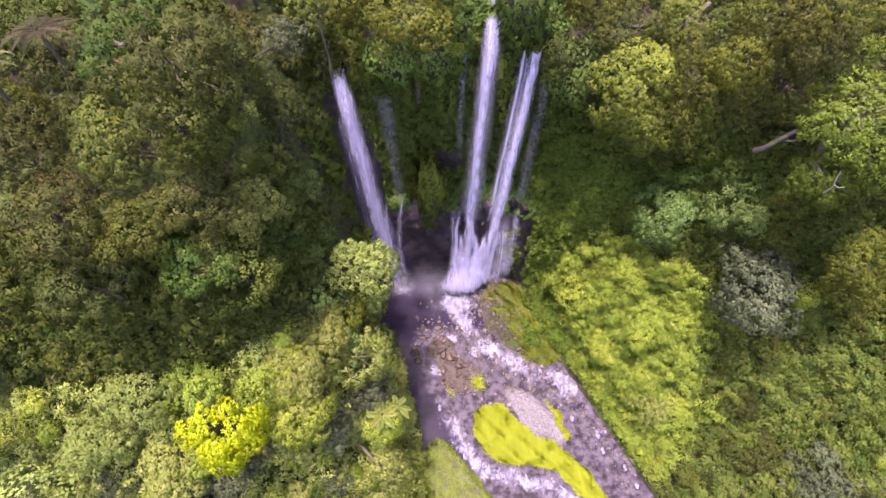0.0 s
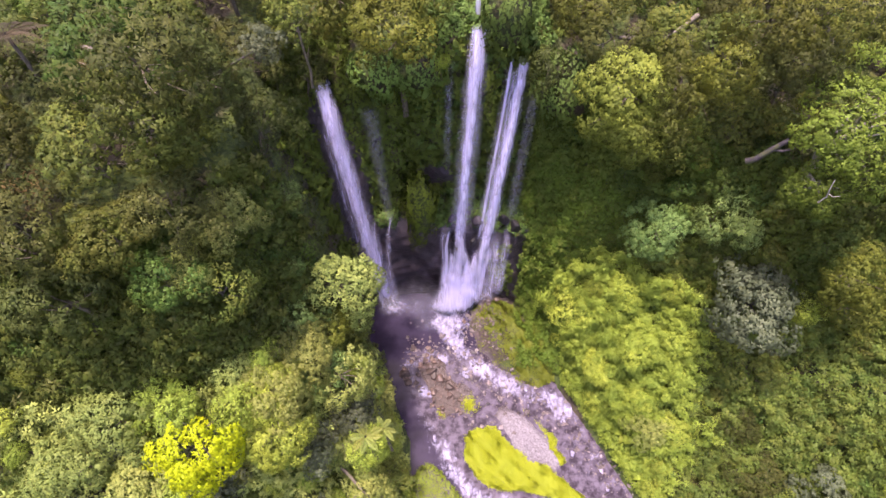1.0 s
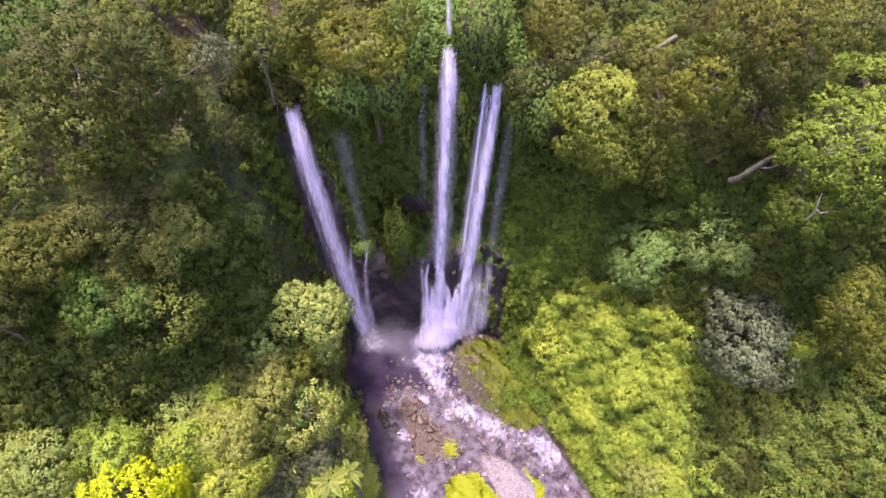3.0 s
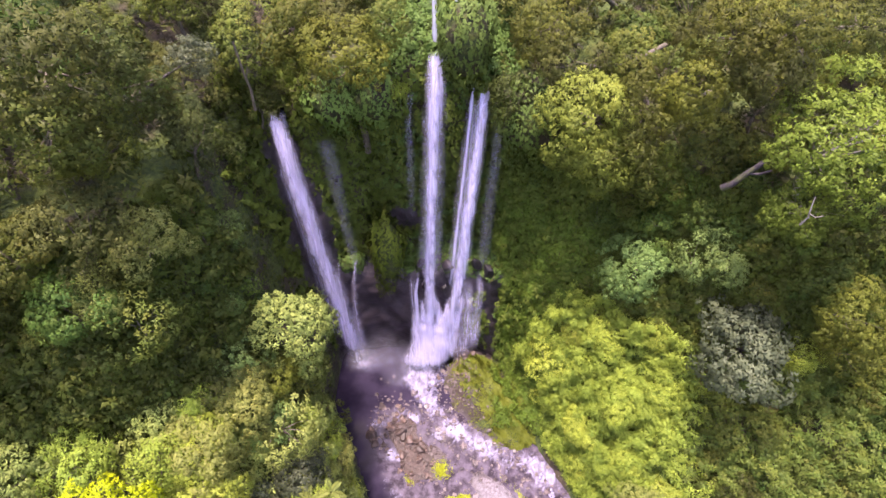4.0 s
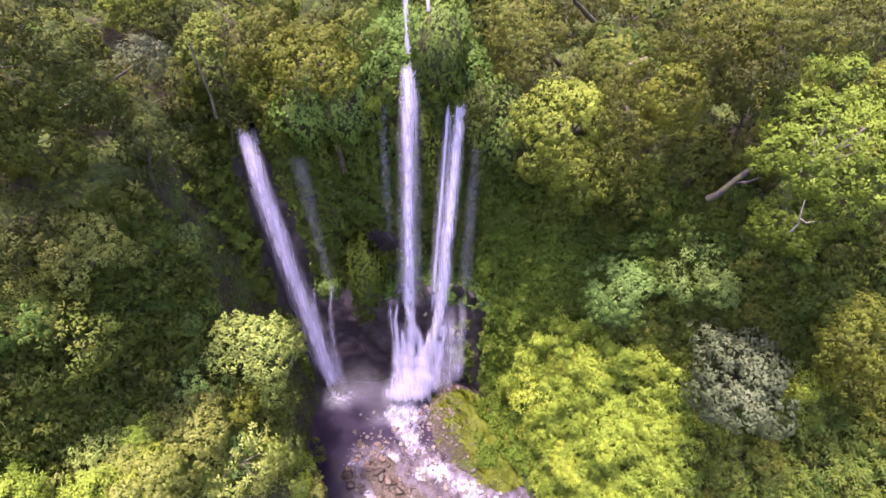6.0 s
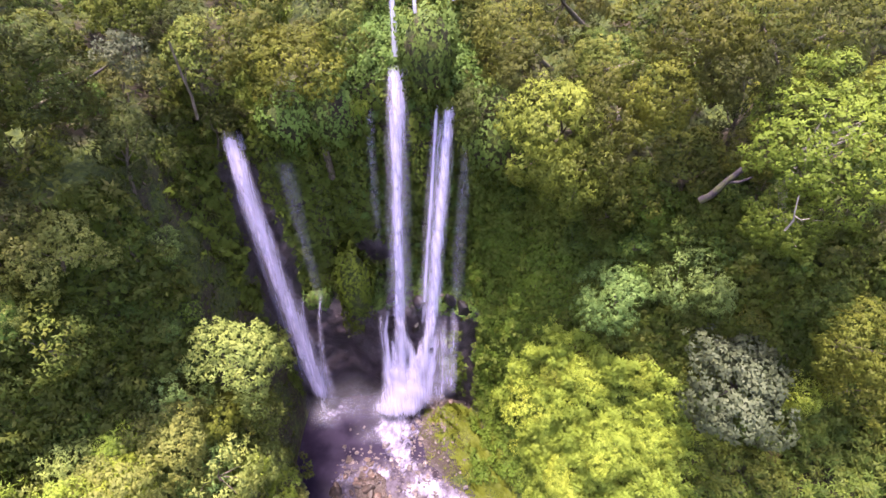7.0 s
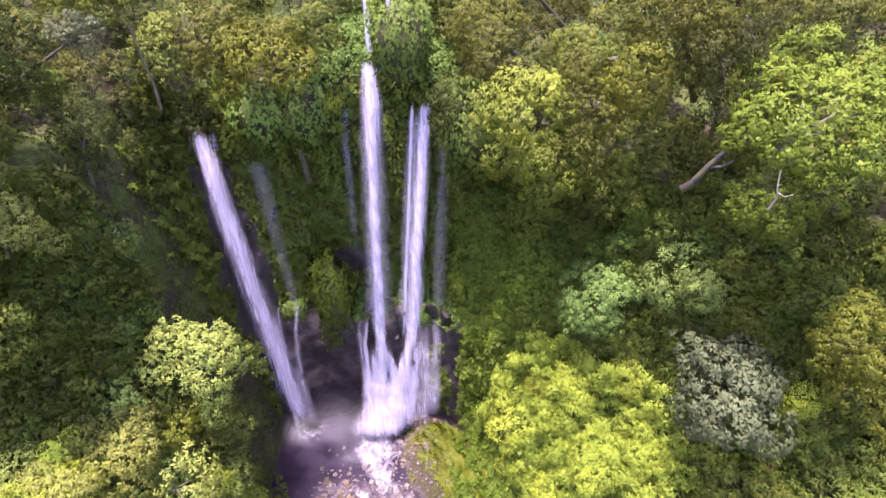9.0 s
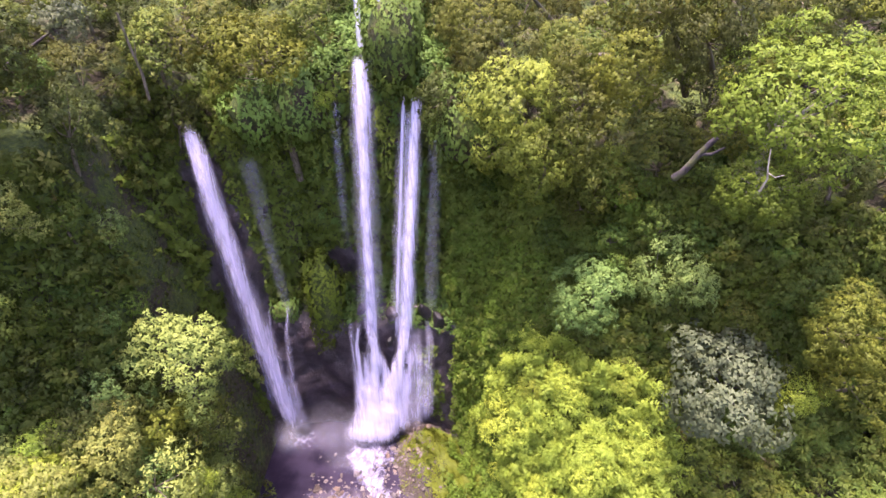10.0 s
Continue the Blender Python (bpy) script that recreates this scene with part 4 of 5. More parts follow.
def thicket(name, label, count, seed, weight, material, low, high, length, width, per_tuft, droop, spread=0.26):
    """Shrubs grown into one another: tufts over a rolling surface above the ground."""
    rng = np.random.default_rng(seed)
    p, n = sample_ground(count, rng, weight)
    n = unit(toward_open(p, n) + np.array([0, 0, 0.8]))
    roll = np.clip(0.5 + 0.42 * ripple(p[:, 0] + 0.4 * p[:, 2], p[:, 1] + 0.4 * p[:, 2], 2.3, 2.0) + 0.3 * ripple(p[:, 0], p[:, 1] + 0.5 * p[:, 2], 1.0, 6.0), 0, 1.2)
    rise = smooth(0.3, 5.0, off_river(p[:, 0], p[:, 1])) if high > 2.5 else 1.0
    p = p + n * (low + (high - low) * roll * rise + rng.normal(0, 0.1 * high, count))[:, None]
    feet, ways, sides, normals, tones = [], [], [], [], []
    # leaf tone rises with the roll: humps lighter, hollows darker
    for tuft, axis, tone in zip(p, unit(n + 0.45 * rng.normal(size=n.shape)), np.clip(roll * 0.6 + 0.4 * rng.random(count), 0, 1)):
        foot, way, side = tuft_leaves(tuft, axis, per_tuft, length * rng.uniform(0.75, 1.25), width, droop, "rosette", rng, spread * rng.uniform(0.75, 1.25))
        feet.append(foot), ways.append(way), sides.append(side), normals.append(unit(0.8 * axis + 0.4 * (foot - tuft) / spread + 0.25 * way)), tones.append(np.full(per_tuft, tone))
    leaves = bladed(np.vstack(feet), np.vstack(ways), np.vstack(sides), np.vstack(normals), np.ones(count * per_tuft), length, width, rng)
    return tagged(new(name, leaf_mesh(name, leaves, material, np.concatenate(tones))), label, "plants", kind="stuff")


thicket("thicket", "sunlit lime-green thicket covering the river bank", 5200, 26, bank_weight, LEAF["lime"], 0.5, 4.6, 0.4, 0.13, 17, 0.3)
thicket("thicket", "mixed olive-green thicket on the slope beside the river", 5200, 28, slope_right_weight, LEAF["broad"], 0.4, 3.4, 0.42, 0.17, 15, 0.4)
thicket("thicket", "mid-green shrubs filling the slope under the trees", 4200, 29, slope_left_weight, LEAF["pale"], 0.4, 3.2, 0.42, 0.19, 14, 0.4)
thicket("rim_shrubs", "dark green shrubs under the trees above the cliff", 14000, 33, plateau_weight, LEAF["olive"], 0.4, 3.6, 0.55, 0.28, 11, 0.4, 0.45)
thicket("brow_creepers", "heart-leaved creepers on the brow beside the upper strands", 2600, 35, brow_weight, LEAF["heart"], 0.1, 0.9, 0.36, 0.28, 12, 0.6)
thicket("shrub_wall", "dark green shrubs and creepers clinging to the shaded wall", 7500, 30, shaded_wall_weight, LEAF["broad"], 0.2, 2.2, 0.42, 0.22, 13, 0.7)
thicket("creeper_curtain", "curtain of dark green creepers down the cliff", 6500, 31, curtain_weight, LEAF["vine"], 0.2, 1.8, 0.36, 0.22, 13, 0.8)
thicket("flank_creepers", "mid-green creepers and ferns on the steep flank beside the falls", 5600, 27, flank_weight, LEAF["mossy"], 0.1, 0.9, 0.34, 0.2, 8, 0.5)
cover("creepers", "dense dark-green creepers covering the cliff wall", 95000, 21, wall_weight, LEAF["vine"], 0.46, 0.36, 1.1, 0.9, 0.3)
cover("wall_ferns", "yellow-green ferns on the cliff wall", 30000, 22, wall_weight, LEAF["fern"], 0.55, 0.2, 1.4, 0.5, 0.6)
cover("moss", "moss and low plants on the hump beside the falls", 38000, 24, moss_weight, LEAF["moss"], 0.3, 0.16, 0.4, 0.1, 0.6)
cover("bank_grass", "olive-green grass on the low bank beside the rapids", 20000, 34, bank_grass_weight, LEAF["giant"], 0.4, 0.12, 0.5, 0.0, 0.9)
cover("grass", "bright yellow-green grass on the river islands", 54000, 25, grass_weight, LEAF["grass"], 0.42, 0.1, 0.45, 0.0, 1.0)


# ---- palms, tree fern and bare wood ----
def palm(name, label, x, y, top, radius, fronds, material, seed):
    rng = np.random.default_rng(seed)
    ob = thing(name, label, "palm", "palms and tree ferns")
    ob.location = (x, y, top - 1.0)
    v, f = tube([(0.3, 0.4, -9), (0.1, 0.2, -4), (0, 0, 0.1)], [0.2, 0.16, 0.13])
    part("trunk", mesh_from("trunk", v, f, BARK, True), ob)
    for k in range(fronds):
        a = 2 * math.pi * (k + rng.uniform(-0.3, 0.3)) / fronds
        t = np.linspace(0.05, 1, 30)
        rise, length = rng.uniform(0.3, 0.9), radius * rng.uniform(0.8, 1.1)
        out, up = length * t * (1 - 0.15 * t), rise * length * (t * 0.9 - 1.25 * t ** 2)
        spine = np.stack([out * math.cos(a), out * math.sin(a), up], 1)
        side = np.array([-math.sin(a), math.cos(a), 0.0])
        verts, faces = [], []
        for p, q in zip(spine, t):
            span = 0.16 * radius * math.sin(math.pi * min(q * 0.9 + 0.12, 1.0)) + 0.05
            for w in (-1, 1):
                tip = p + w * side * span + np.array([math.cos(a), math.sin(a), 0]) * 0.35 * span + np.array([0, 0, -0.45 * span * rng.uniform(0.6, 1.3)])
                along = np.array([math.cos(a), math.sin(a), 0]) * 0.022
                i = len(verts)
                mid = 0.5 * (p + tip)
                verts += [p, mid + along * 1.6, tip, mid - along * 1.6]
                faces.append((i, i + 1, i + 2, i + 3))
        tv, tf = tube(spine[::6], np.linspace(0.045, 0.012, len(spine[::6])), 4)
        faces += [tuple(i + len(verts) for i in g) for g in tf]
        part("frond", mesh_from("frond", np.vstack([np.array(verts), np.array(tv)]), faces, material), ob)
    return ob


palm("palm", "palm with long arching dry-tipped fronds on the rim", -28.8, 35.2, 56.6, 3.2, 11, LEAF["dry_frond"], 41)
palm("palm", "palm with long arching fronds above the shaded wall", -33.0, 33.0, 55.6, 3.0, 9, LEAF["frond"], 42)
palm("tree_fern", "pale tree fern with feathered fronds beside the river", -6.6, 19.2, 20.4, 2.4, 8, LEAF["pale"], 43)
palm("tree_fern", "small tree fern with pale fronds on the bank", -5.0, 20.6, 18.8, 1.9, 7, LEAF["pale"], 44)


def bare_wood(name, label, paths, material=None):
    ob = thing(name, label, "tree")
    for k, (points, thick, thin) in enumerate(paths):
        v, f = tube(points, np.linspace(thick, thin, len(points)), 7)
        part("trunk" if k == 0 else "branch", mesh_from("branch", v, f, material or PALE_BARK, True), ob)
    return ob


bare_wood("leaning_trunk", "thick grey trunk leaning out of the cliff wall", [
    ([(29.0, 36.8, 41.8), (29.4, 36.4, 42.5), (30.0, 36.1, 43.9), (30.8, 35.8, 45.3)], 0.3, 0.2), ([(30.0, 36.1, 43.9), (30.7, 35.6, 44.2), (31.3, 35.3, 44.8)], 0.14, 0.07)], DARK_BARK)
bare_wood("dead_branch", "bare whitish forked branch sticking out of the crown", [
    ([(31.0, 29.4, 44.6), (31.1, 29.2, 45.5), (30.9, 29.2, 46.3), (30.8, 29.3, 47.3)], 0.07, 0.035), ([(31.0, 29.2, 45.9), (31.4, 29.0, 45.7), (31.8, 28.9, 45.9)], 0.045, 0.02)])
bare_wood("slender_trunk", "slender bare trunk standing at the rim above the falls", [
    ([(-10.1, 41.4, 46.4), (-9.9, 41.2, 48.4), (-10.0, 40.9, 50.4), (-10.0, 40.6, 52.8)], 0.12, 0.08), ([(-9.9, 41.0, 49.6), (-9.5, 40.8, 50.8)], 0.05, 0.03)], BARK)
bare_wood("dead_branch", "bare twisted branch lying over the shaded wall", [
    ([(-14.6, 38.4, 42.4), (-13.8, 37.4, 42.8), (-13.2, 36.8, 43.2), (-12.7, 36.5, 43.7)], 0.07, 0.02), ([(-13.4, 37.0, 43.1), (-13.4, 36.5, 43.9)], 0.04, 0.015)], BARK)


def giant_leaf_plant(x, y, size, seed):
    rng = np.random.default_rng(seed)
    ob = thing("giant_leaf_plant", "broad-leaved plant with long lime-yellow leaves by the river", "plant", "broad-leaved plants")
    ob.location = (x, y, float(land(x, y)))
    for k in range(9):
        a, t = 2.4 * k + rng.uniform(-0.3, 0.3), np.linspace(0, 1, 9)
        length, up = size * rng.uniform(0.8, 1.2), rng.uniform(0.9, 1.6)
        out, z = length * (0.1 + 0.9 * t), 1.6 * size * up * (0.5 + t * 0.9 - t ** 2)
        wide = 0.24 * size * np.sin(math.pi * (0.08 + 0.9 * t)) ** 0.8
        mid = np.stack([out * math.cos(a), out * math.sin(a), z], 1)
        side = np.array([-math.sin(a), math.cos(a), 0])
        verts = np.stack([mid - wide[:, None] * side + [0, 0, 0.06], mid, mid + wide[:, None] * side + [0, 0, 0.06]], 1).reshape(-1, 3)
        part("leaf", mesh_from("leaf", verts, grid_faces(9, 3), LEAF["giant"], True), ob)
    return ob


for k, (x, y, size) in enumerate(((25.4, 24.8, 1.5), (26.8, 23.4, 1.7), (28.2, 22.0, 1.5), (26.0, 21.4, 1.4), (27.6, 25.2, 1.3), (29.4, 20.4, 1.4), (30.0, 23.2, 1.2), (27.2, 19.4, 1.3))):
    giant_leaf_plant(x, y, size, 70 + k)


def build_path():
    t = np.linspace(0, 1, 40)
    x, y = 42 + 30 * t, 14.5 - 1.2 * np.sin(2.4 * t) + 1.4 * t
    rows = []
    for a, b in zip(x, y):
        z = float(land(a, b)) + 0.35
        rows += [(a, b - 1.0, z - 0.9), (a, b - 1.0, z), (a, b + 1.0, z), (a, b + 1.0, z - 0.9)]
    mesh = mesh_from("path", np.array(rows), grid_faces(40, 4), PATH)
    tagged(new("path", mesh), "pale concrete footpath at the forest edge", "path", kind="structure")


PATH = rock_material("worn_concrete", (0.12, 0.105, 0.115), (0.2, 0.18, 0.195), 0.85)
build_path()


# ---- creeper mounds and hanging vines at the brow ----
def creeper_mound(x, y, z, rx, ry, rz, seed, label="mound of heart-leaved creeper hanging over the brow", leaf="heart"):
    rng = np.random.default_rng(seed)
    n = int(78 * (rx * ry + rx * rz + ry * rz))
    d = unit(rng.normal(size=(n, 3)))
    lump = 1 + 0.14 * np.sin(5 * d[:, 0] + seed) + 0.12 * np.sin(6 * d[:, 2] + 2 * seed) + 0.14 * np.sin(9 * d[:, 0] + 4 * d[:, 2] + seed) + 0.05 * rng.normal(size=len(d))
    p = d * lump[:, None] * np.array([rx, ry, rz])
    leaves = leaf_quads(p, d, 0.36, 0.32, rng, 1.1, 0.3, 0.6)
    ob = thing("creeper_mound", label, "creeper", "creepers at the brow")
    ob.location = (x, y, z)
    part("leaves", leaf_mesh("leaves", leaves, LEAF[leaf]), ob)
    bm = bmesh.new()
    bmesh.ops.create_icosphere(bm, subdivisions=3, radius=1.0)
    for vert in bm.verts:
        k = 0.8 + 0.1 * noise.noise(vert.co * 2 + Vector((seed, 0, 0)))
        vert.co = Vector((vert.co.x * rx * k, vert.co.y * ry * k, vert.co.z * rz * k))
    mesh = bpy.data.meshes.new("tangle")
    bm.to_mesh(mesh)
    bm.free()
    mesh.materials.append(EARTH)
    shade_smooth(mesh)
    part("tangle", mesh, ob)
    return ob


creeper_mound(7.9, 50.0, 48.4, 2.6, 2.2, 4.6, 31)
creeper_mound(-5.2, 49.2, 42.4, 2.8, 2.2, 3.0, 32)
creeper_mound(-1.2, 49.4, 42.8, 3.0, 2.2, 3.2, 33)
creeper_mound(-1.6, 49.4, 20.5, 2.3, 2.4, 6.6, 34, "mossy bulge of creeper between the falls", "mossy")
# added cushion: hides the lit ledge top so that this spot stays dark
creeper_mound(-6.3, 49.2, 19.2, 1.7, 1.5, 1.3, 36, "cushion of creeper added over the bright ledge under the thin fall")
creeper_mound(14.5, 47.6, 41.5, 3.6, 2.6, 4.2, 35)


def hanging_vines():
    rng = np.random.default_rng(9)
    points = []
    for _ in range(70):
        x, y = rng.uniform(-8, 13.5), rng.uniform(48.3, 50.5)
        if 3.2 < x < 6.0 or 8.2 < x < 10.2:
            continue
        length = 1.0 + 7.0 * rng.random() ** 2.5
        k = int(length * 9)
        top = rng.uniform(40, 43.5)
        z = top - np.linspace(0, length, k)
        points.append(np.stack([x + 0.2 * rng.normal(size=k), y + 0.2 * rng.normal(size=k), z], 1))
    p = np.vstack(points)
    leaves = leaf_quads(p, np.tile([0.0, -1.0, 0.2], (len(p), 1)), 0.3, 0.22, rng, 1.0, 0.3, 0.8)
    tagged(new("hanging_vines", leaf_mesh("hanging_vines", leaves, LEAF["vine"])), "strands of vine hanging from the overhanging brow", "vines", kind="stuff")


hanging_vines()


# ---- boulders ----
def boulder_mesh(seed, material):
    rng = random.Random(seed)
    bm = bmesh.new()
    bmesh.ops.create_icosphere(bm, subdivisions=3, radius=1.0)
    cuts = [Vector((rng.gauss(0, 1), rng.gauss(0, 1), rng.gauss(0, 0.8))).normalized() for _ in range(14)]
    for vert in bm.verts:
        co = vert.co.copy()
        for cut in cuts:
            over = co.dot(cut) - 0.55
            if over > 0:
                co -= cut * over * 0.95
        co *= 1 + 0.12 * noise.noise(co * 1.7 + Vector((seed, 0, 0)))
        vert.co = (co.x, co.y * 0.85, co.z * 0.7)
    mesh = bpy.data.meshes.new("boulder")
    bm.to_mesh(mesh)
    bm.free()
    mesh.materials.append(material)
    shade_smooth(mesh)
    return mesh


def build_boulders():
    rng = random.Random(3)
    sets = {"brown": [boulder_mesh(k, ROCK_BROWN) for k in range(4)], "dark": [boulder_mesh(k + 10, ROCK_DARK) for k in range(4)], "pale": [boulder_mesh(k + 20, ROCK_PALE) for k in range(3)]}
    knobs = [boulder_mesh(k + 40, ROCK_KNOB) for k in range(3)]
    labels = {"brown": "red-brown boulder in the rapids", "dark": "wet dark boulder standing in white water", "pale": "pale pinkish river stone"}

    def place(kind, x, y, size):
        ob = new("boulder", rng.choice(sets[kind]))
        z = max(float(land(x, y)), float(water_level(np.array(x), np.array(y))) - 0.3 * size)
        ob.matrix_basis = pose(x, y, z + 0.12 * size, rng.gauss(0, 14), rng.gauss(0, 14), rng.uniform(0, 360)) @ Matrix.Diagonal((size * rng.uniform(0.8, 1.25), size * rng.uniform(0.8, 1.2), size * rng.uniform(0.7, 1.1), 1))
        tagged(ob, labels[kind], "boulder", "river boulders")

    def strew(kind, count, outline, low, more, power):
        lo, hi = outline.min(0), outline.max(0)
        left = count
        while left:
            x, y = rng.uniform(lo[0], hi[0]), rng.uniform(lo[1], hi[1])
            if bool(inside(outline, np.array([x]), np.array([y]))[0]):
                place(kind, x, y, low + more * rng.random() ** power)
                left -= 1

    strew("brown", 110, DAM, 0.2, 0.6, 3)    # the red-brown dam below the pool
    for x, y, size in ((-4.0, 34.6, 1.25), (-3.6, 33.6, 0.9), (-0.4, 34.8, 1.1), (1.0, 34.0, 0.9), (0.2, 32.0, 0.8), (2.4, 32.6, 0.9), (-1.2, 36.6, 0.8)):
        place("brown", x, y, size)
    for x, y, size in ((1.2, 40.6, 0.8), (4.6, 37.6, 0.85), (6.0, 37.9, 0.6), (8.2, 33.2, 0.95), (12.2, 33.6, 0.55), (14.0, 31.2, 0.5), (4.6, 35.4, 0.6), (3.2, 38.6, 0.6), (9.6, 31.0, 0.8)):
        place("dark", x, y, size)
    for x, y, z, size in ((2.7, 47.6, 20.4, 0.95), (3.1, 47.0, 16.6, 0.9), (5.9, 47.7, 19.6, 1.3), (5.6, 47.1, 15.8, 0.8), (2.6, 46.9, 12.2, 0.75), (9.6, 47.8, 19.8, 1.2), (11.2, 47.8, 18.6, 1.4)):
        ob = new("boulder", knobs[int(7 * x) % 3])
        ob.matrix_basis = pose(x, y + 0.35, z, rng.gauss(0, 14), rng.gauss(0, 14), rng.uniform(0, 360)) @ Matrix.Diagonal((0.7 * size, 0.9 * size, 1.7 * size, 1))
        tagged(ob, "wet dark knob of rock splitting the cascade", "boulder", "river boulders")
    for _ in range(35):    # in the upper rapids
        t = rng.random()
        place("dark", 2.0 + 14 * t + rng.gauss(0, 1.2), 40.0 - 8.6 * t + rng.gauss(0, 1.4), 0.2 + 0.5 * rng.random() ** 2)
    strew("dark", 40, SHOAL, 0.16, 0.4, 2)
    for _ in range(26):
        t = rng.random()
        place("pale", 18 + 9 * t + rng.gauss(0, 1.2), 29.5 - 14 * t + rng.gauss(0, 1.2), 0.16 + 0.35 * rng.random() ** 2)
    strew("pale", 10, BAR, 0.12, 0.22, 2)
    for _ in range(34):    # scree between cascade and hump
        place("brown", rng.gauss(7.6, 1.4), rng.gauss(44.2, 1.9), 0.16 + 0.4 * rng.random() ** 2)


build_boulders()


def scree_stones():
    """Small rubble on the falls side of the hump and along the rapids."""
    rng = np.random.default_rng(8)
    bm = bmesh.new()
    bmesh.ops.create_icosphere(bm, subdivisions=1, radius=1.0)
    ball, faces = np.array([tuple(v.co) for v in bm.verts]), np.array([[v.index for v in f.verts] for f in bm.faces])
    bm.free()
    x = np.concatenate([rng.normal(7.4, 1.7, 420), rng.uniform(-4, 14, 420), rng.uniform(14, 27, 220)])
    y = np.concatenate([rng.normal(43.6, 2.4, 420), 38.0 - 0.42 * (x[420:840] + 3) + rng.normal(0, 2.4, 420), 31.0 - 1.15 * (x[840:] - 15) + rng.normal(0, 2.0, 220)])
    size = 0.09 + 0.2 * rng.random(len(x)) ** 3
    z = np.maximum(land(x, y), water_level(x, y) - 0.05) + 0.02
    lump = ball[None] * (1 + 0.3 * rng.normal(size=(len(x), len(ball), 1))) * rng.uniform(0.6, 1.5, (len(x), 1, 3))
    verts = np.stack([x, y, z], 1)[:, None] + lump * size[:, None, None] * np.array([1.1, 1.0, 0.55])
    faces = faces[None] + (np.arange(len(x)) * len(ball))[:, None, None]
    tagged(new("scree", mesh_from("scree", verts.reshape(-1, 3), faces.reshape(-1, 3), ROCK_RUBBLE)), "loose brown and grey rubble beside the falls and rapids", "stones", kind="stuff")


scree_stones()


# ---- falling water ----
def fall_ribbon(name, path, widths, material, parent, columns=9, bulge=0.35, wobble=0.04, seed=0, label="", tail=0.97, head=0.05):
    """A bowed sheet of water along a path from lip to foot."""
    path, n = np.asarray(path, float), 60
    t = np.linspace(0, 1, n)
    knots = np.linspace(0, 1, len(path))
    centre = np.stack([np.interp(t, knots, path[:, k]) for k in range(3)], 1)
    width = np.interp(t, knots, widths)
    u = np.linspace(-1, 1, columns)
    x = centre[:, 0:1] + u * width[:, None] * 0.5 + wobble * width[:, None] * ripple(centre[:, 2:3] + u * 0.7, u * 2.0 + seed, 2.5, seed)
    y = centre[:, 1:2] - bulge * width[:, None] * (1 - u ** 2) * 0.5 + wobble * ripple(centre[:, 2:3], u * 3.0 + 0 * x, 0.9, seed + 1.0)
    z = np.repeat(centre[:, 2:3], columns, 1)
    mesh = mesh_from(name, np.stack([x, y, z], 2).reshape(-1, 3), grid_faces(n, columns), material, True)
    ends = smooth(0, head, t) * (1 - smooth(tail, 1.0, t) * (0.3 if tail > 0.9 else 1.0))
    float_attribute(mesh, "body", np.clip((1 - np.abs(u) ** 1.6)[None, :] * ends[:, None], 0, 1))
    return part(name, mesh, parent, label)


def arc(lip, foot, out=0.8, n=9):
    """A falling arc: shoots out at the lip, then drops."""
    lip, foot = np.array(lip, float), np.array(foot, float)
    t = np.linspace(0, 1, n)
    drop = lip[2] + (foot[2] - lip[2]) * t
    side = np.sqrt(t)
    return np.stack([lip[0] + (foot[0] - lip[0]) * t, lip[1] + (foot[1] - lip[1]) * side, drop], 1)


left_fall = thing("waterfall", "tall white waterfall sliding down the cliff into the plunge pool", "waterfall", "waterfalls")
for k, (dx, wide) in enumerate(((-0.2, 1.4), (0.1, 1.9))):
    fall_ribbon("water_sheet", arc((-11.2 + dx, 48.6 - 0.1 * k, 42.3), (-7.2 + 1.5 * dx, 46.4 - 0.1 * k, 0.9)), np.linspace(1.3 * wide, 1.85 * wide, 9), FALL_DENSE, left_fall, seed=1 + 0.3 * k, tail=0.88, head=0.04)
fall_ribbon("water_veil", arc((-11.0, 48.4, 41.4), (-6.7, 46.1, 0.9)), np.linspace(2.4, 4.8, 9), FALL_VEIL, left_fall, seed=2, tail=0.85)
fall_ribbon("side_trickle", arc((-12.0, 48.6, 36.0), (-9.6, 47.4, 6.0)), np.linspace(0.8, 2.2, 9), FALL_VEIL, left_fall, seed=3)
thin_fall = thing("waterfall", "faint thin waterfall misting down the hollow wall", "waterfall", "waterfalls")
fall_ribbon("water_veil", arc((-6.7, 49.3, 38.5), (-5.6, 48.3, 18.0)), np.linspace(2.6, 1.2, 9), FALL_FAINT, thin_fall, seed=4)
fall_ribbon("lower_trickle", [(-5.4, 48.0, 21.0), (-6.1, 47.4, 17.0), (-6.5, 46.9, 10.0), (-6.0, 46.4, 2.0)], [0.5, 0.8, 1.2, 2.0], FALL_VEIL, thin_fall, seed=5)
fall_ribbon("lower_trickle", [(-7.7, 48.0, 20.5), (-7.9, 47.4, 17.0), (-7.8, 46.9, 12.0), (-7.2, 46.4, 4.0)], [0.5, 0.5, 0.8, 1.2], FALL_VEIL, thin_fall, seed=5.5)
centre_fall = thing("waterfall", "tall narrow white waterfall dropping freely onto a rock ledge", "waterfall", "waterfalls")
for k, (dx, wide) in enumerate(((-0.1, 1.3), (0.05, 1.9))):
    fall_ribbon("water_sheet", arc((5.0 + dx, 50.0 - 0.1 * k, 48.0), (3.6 + 1.2 * dx, 47.6 - 0.1 * k, 16.5)), np.array((1.3, 1.2, 1.0, 0.88, 0.82, 0.82, 0.92, 1.05, 1.25)) * wide, FALL_DENSE, centre_fall, seed=6 + 0.3 * k, tail=0.92, head=0.05)
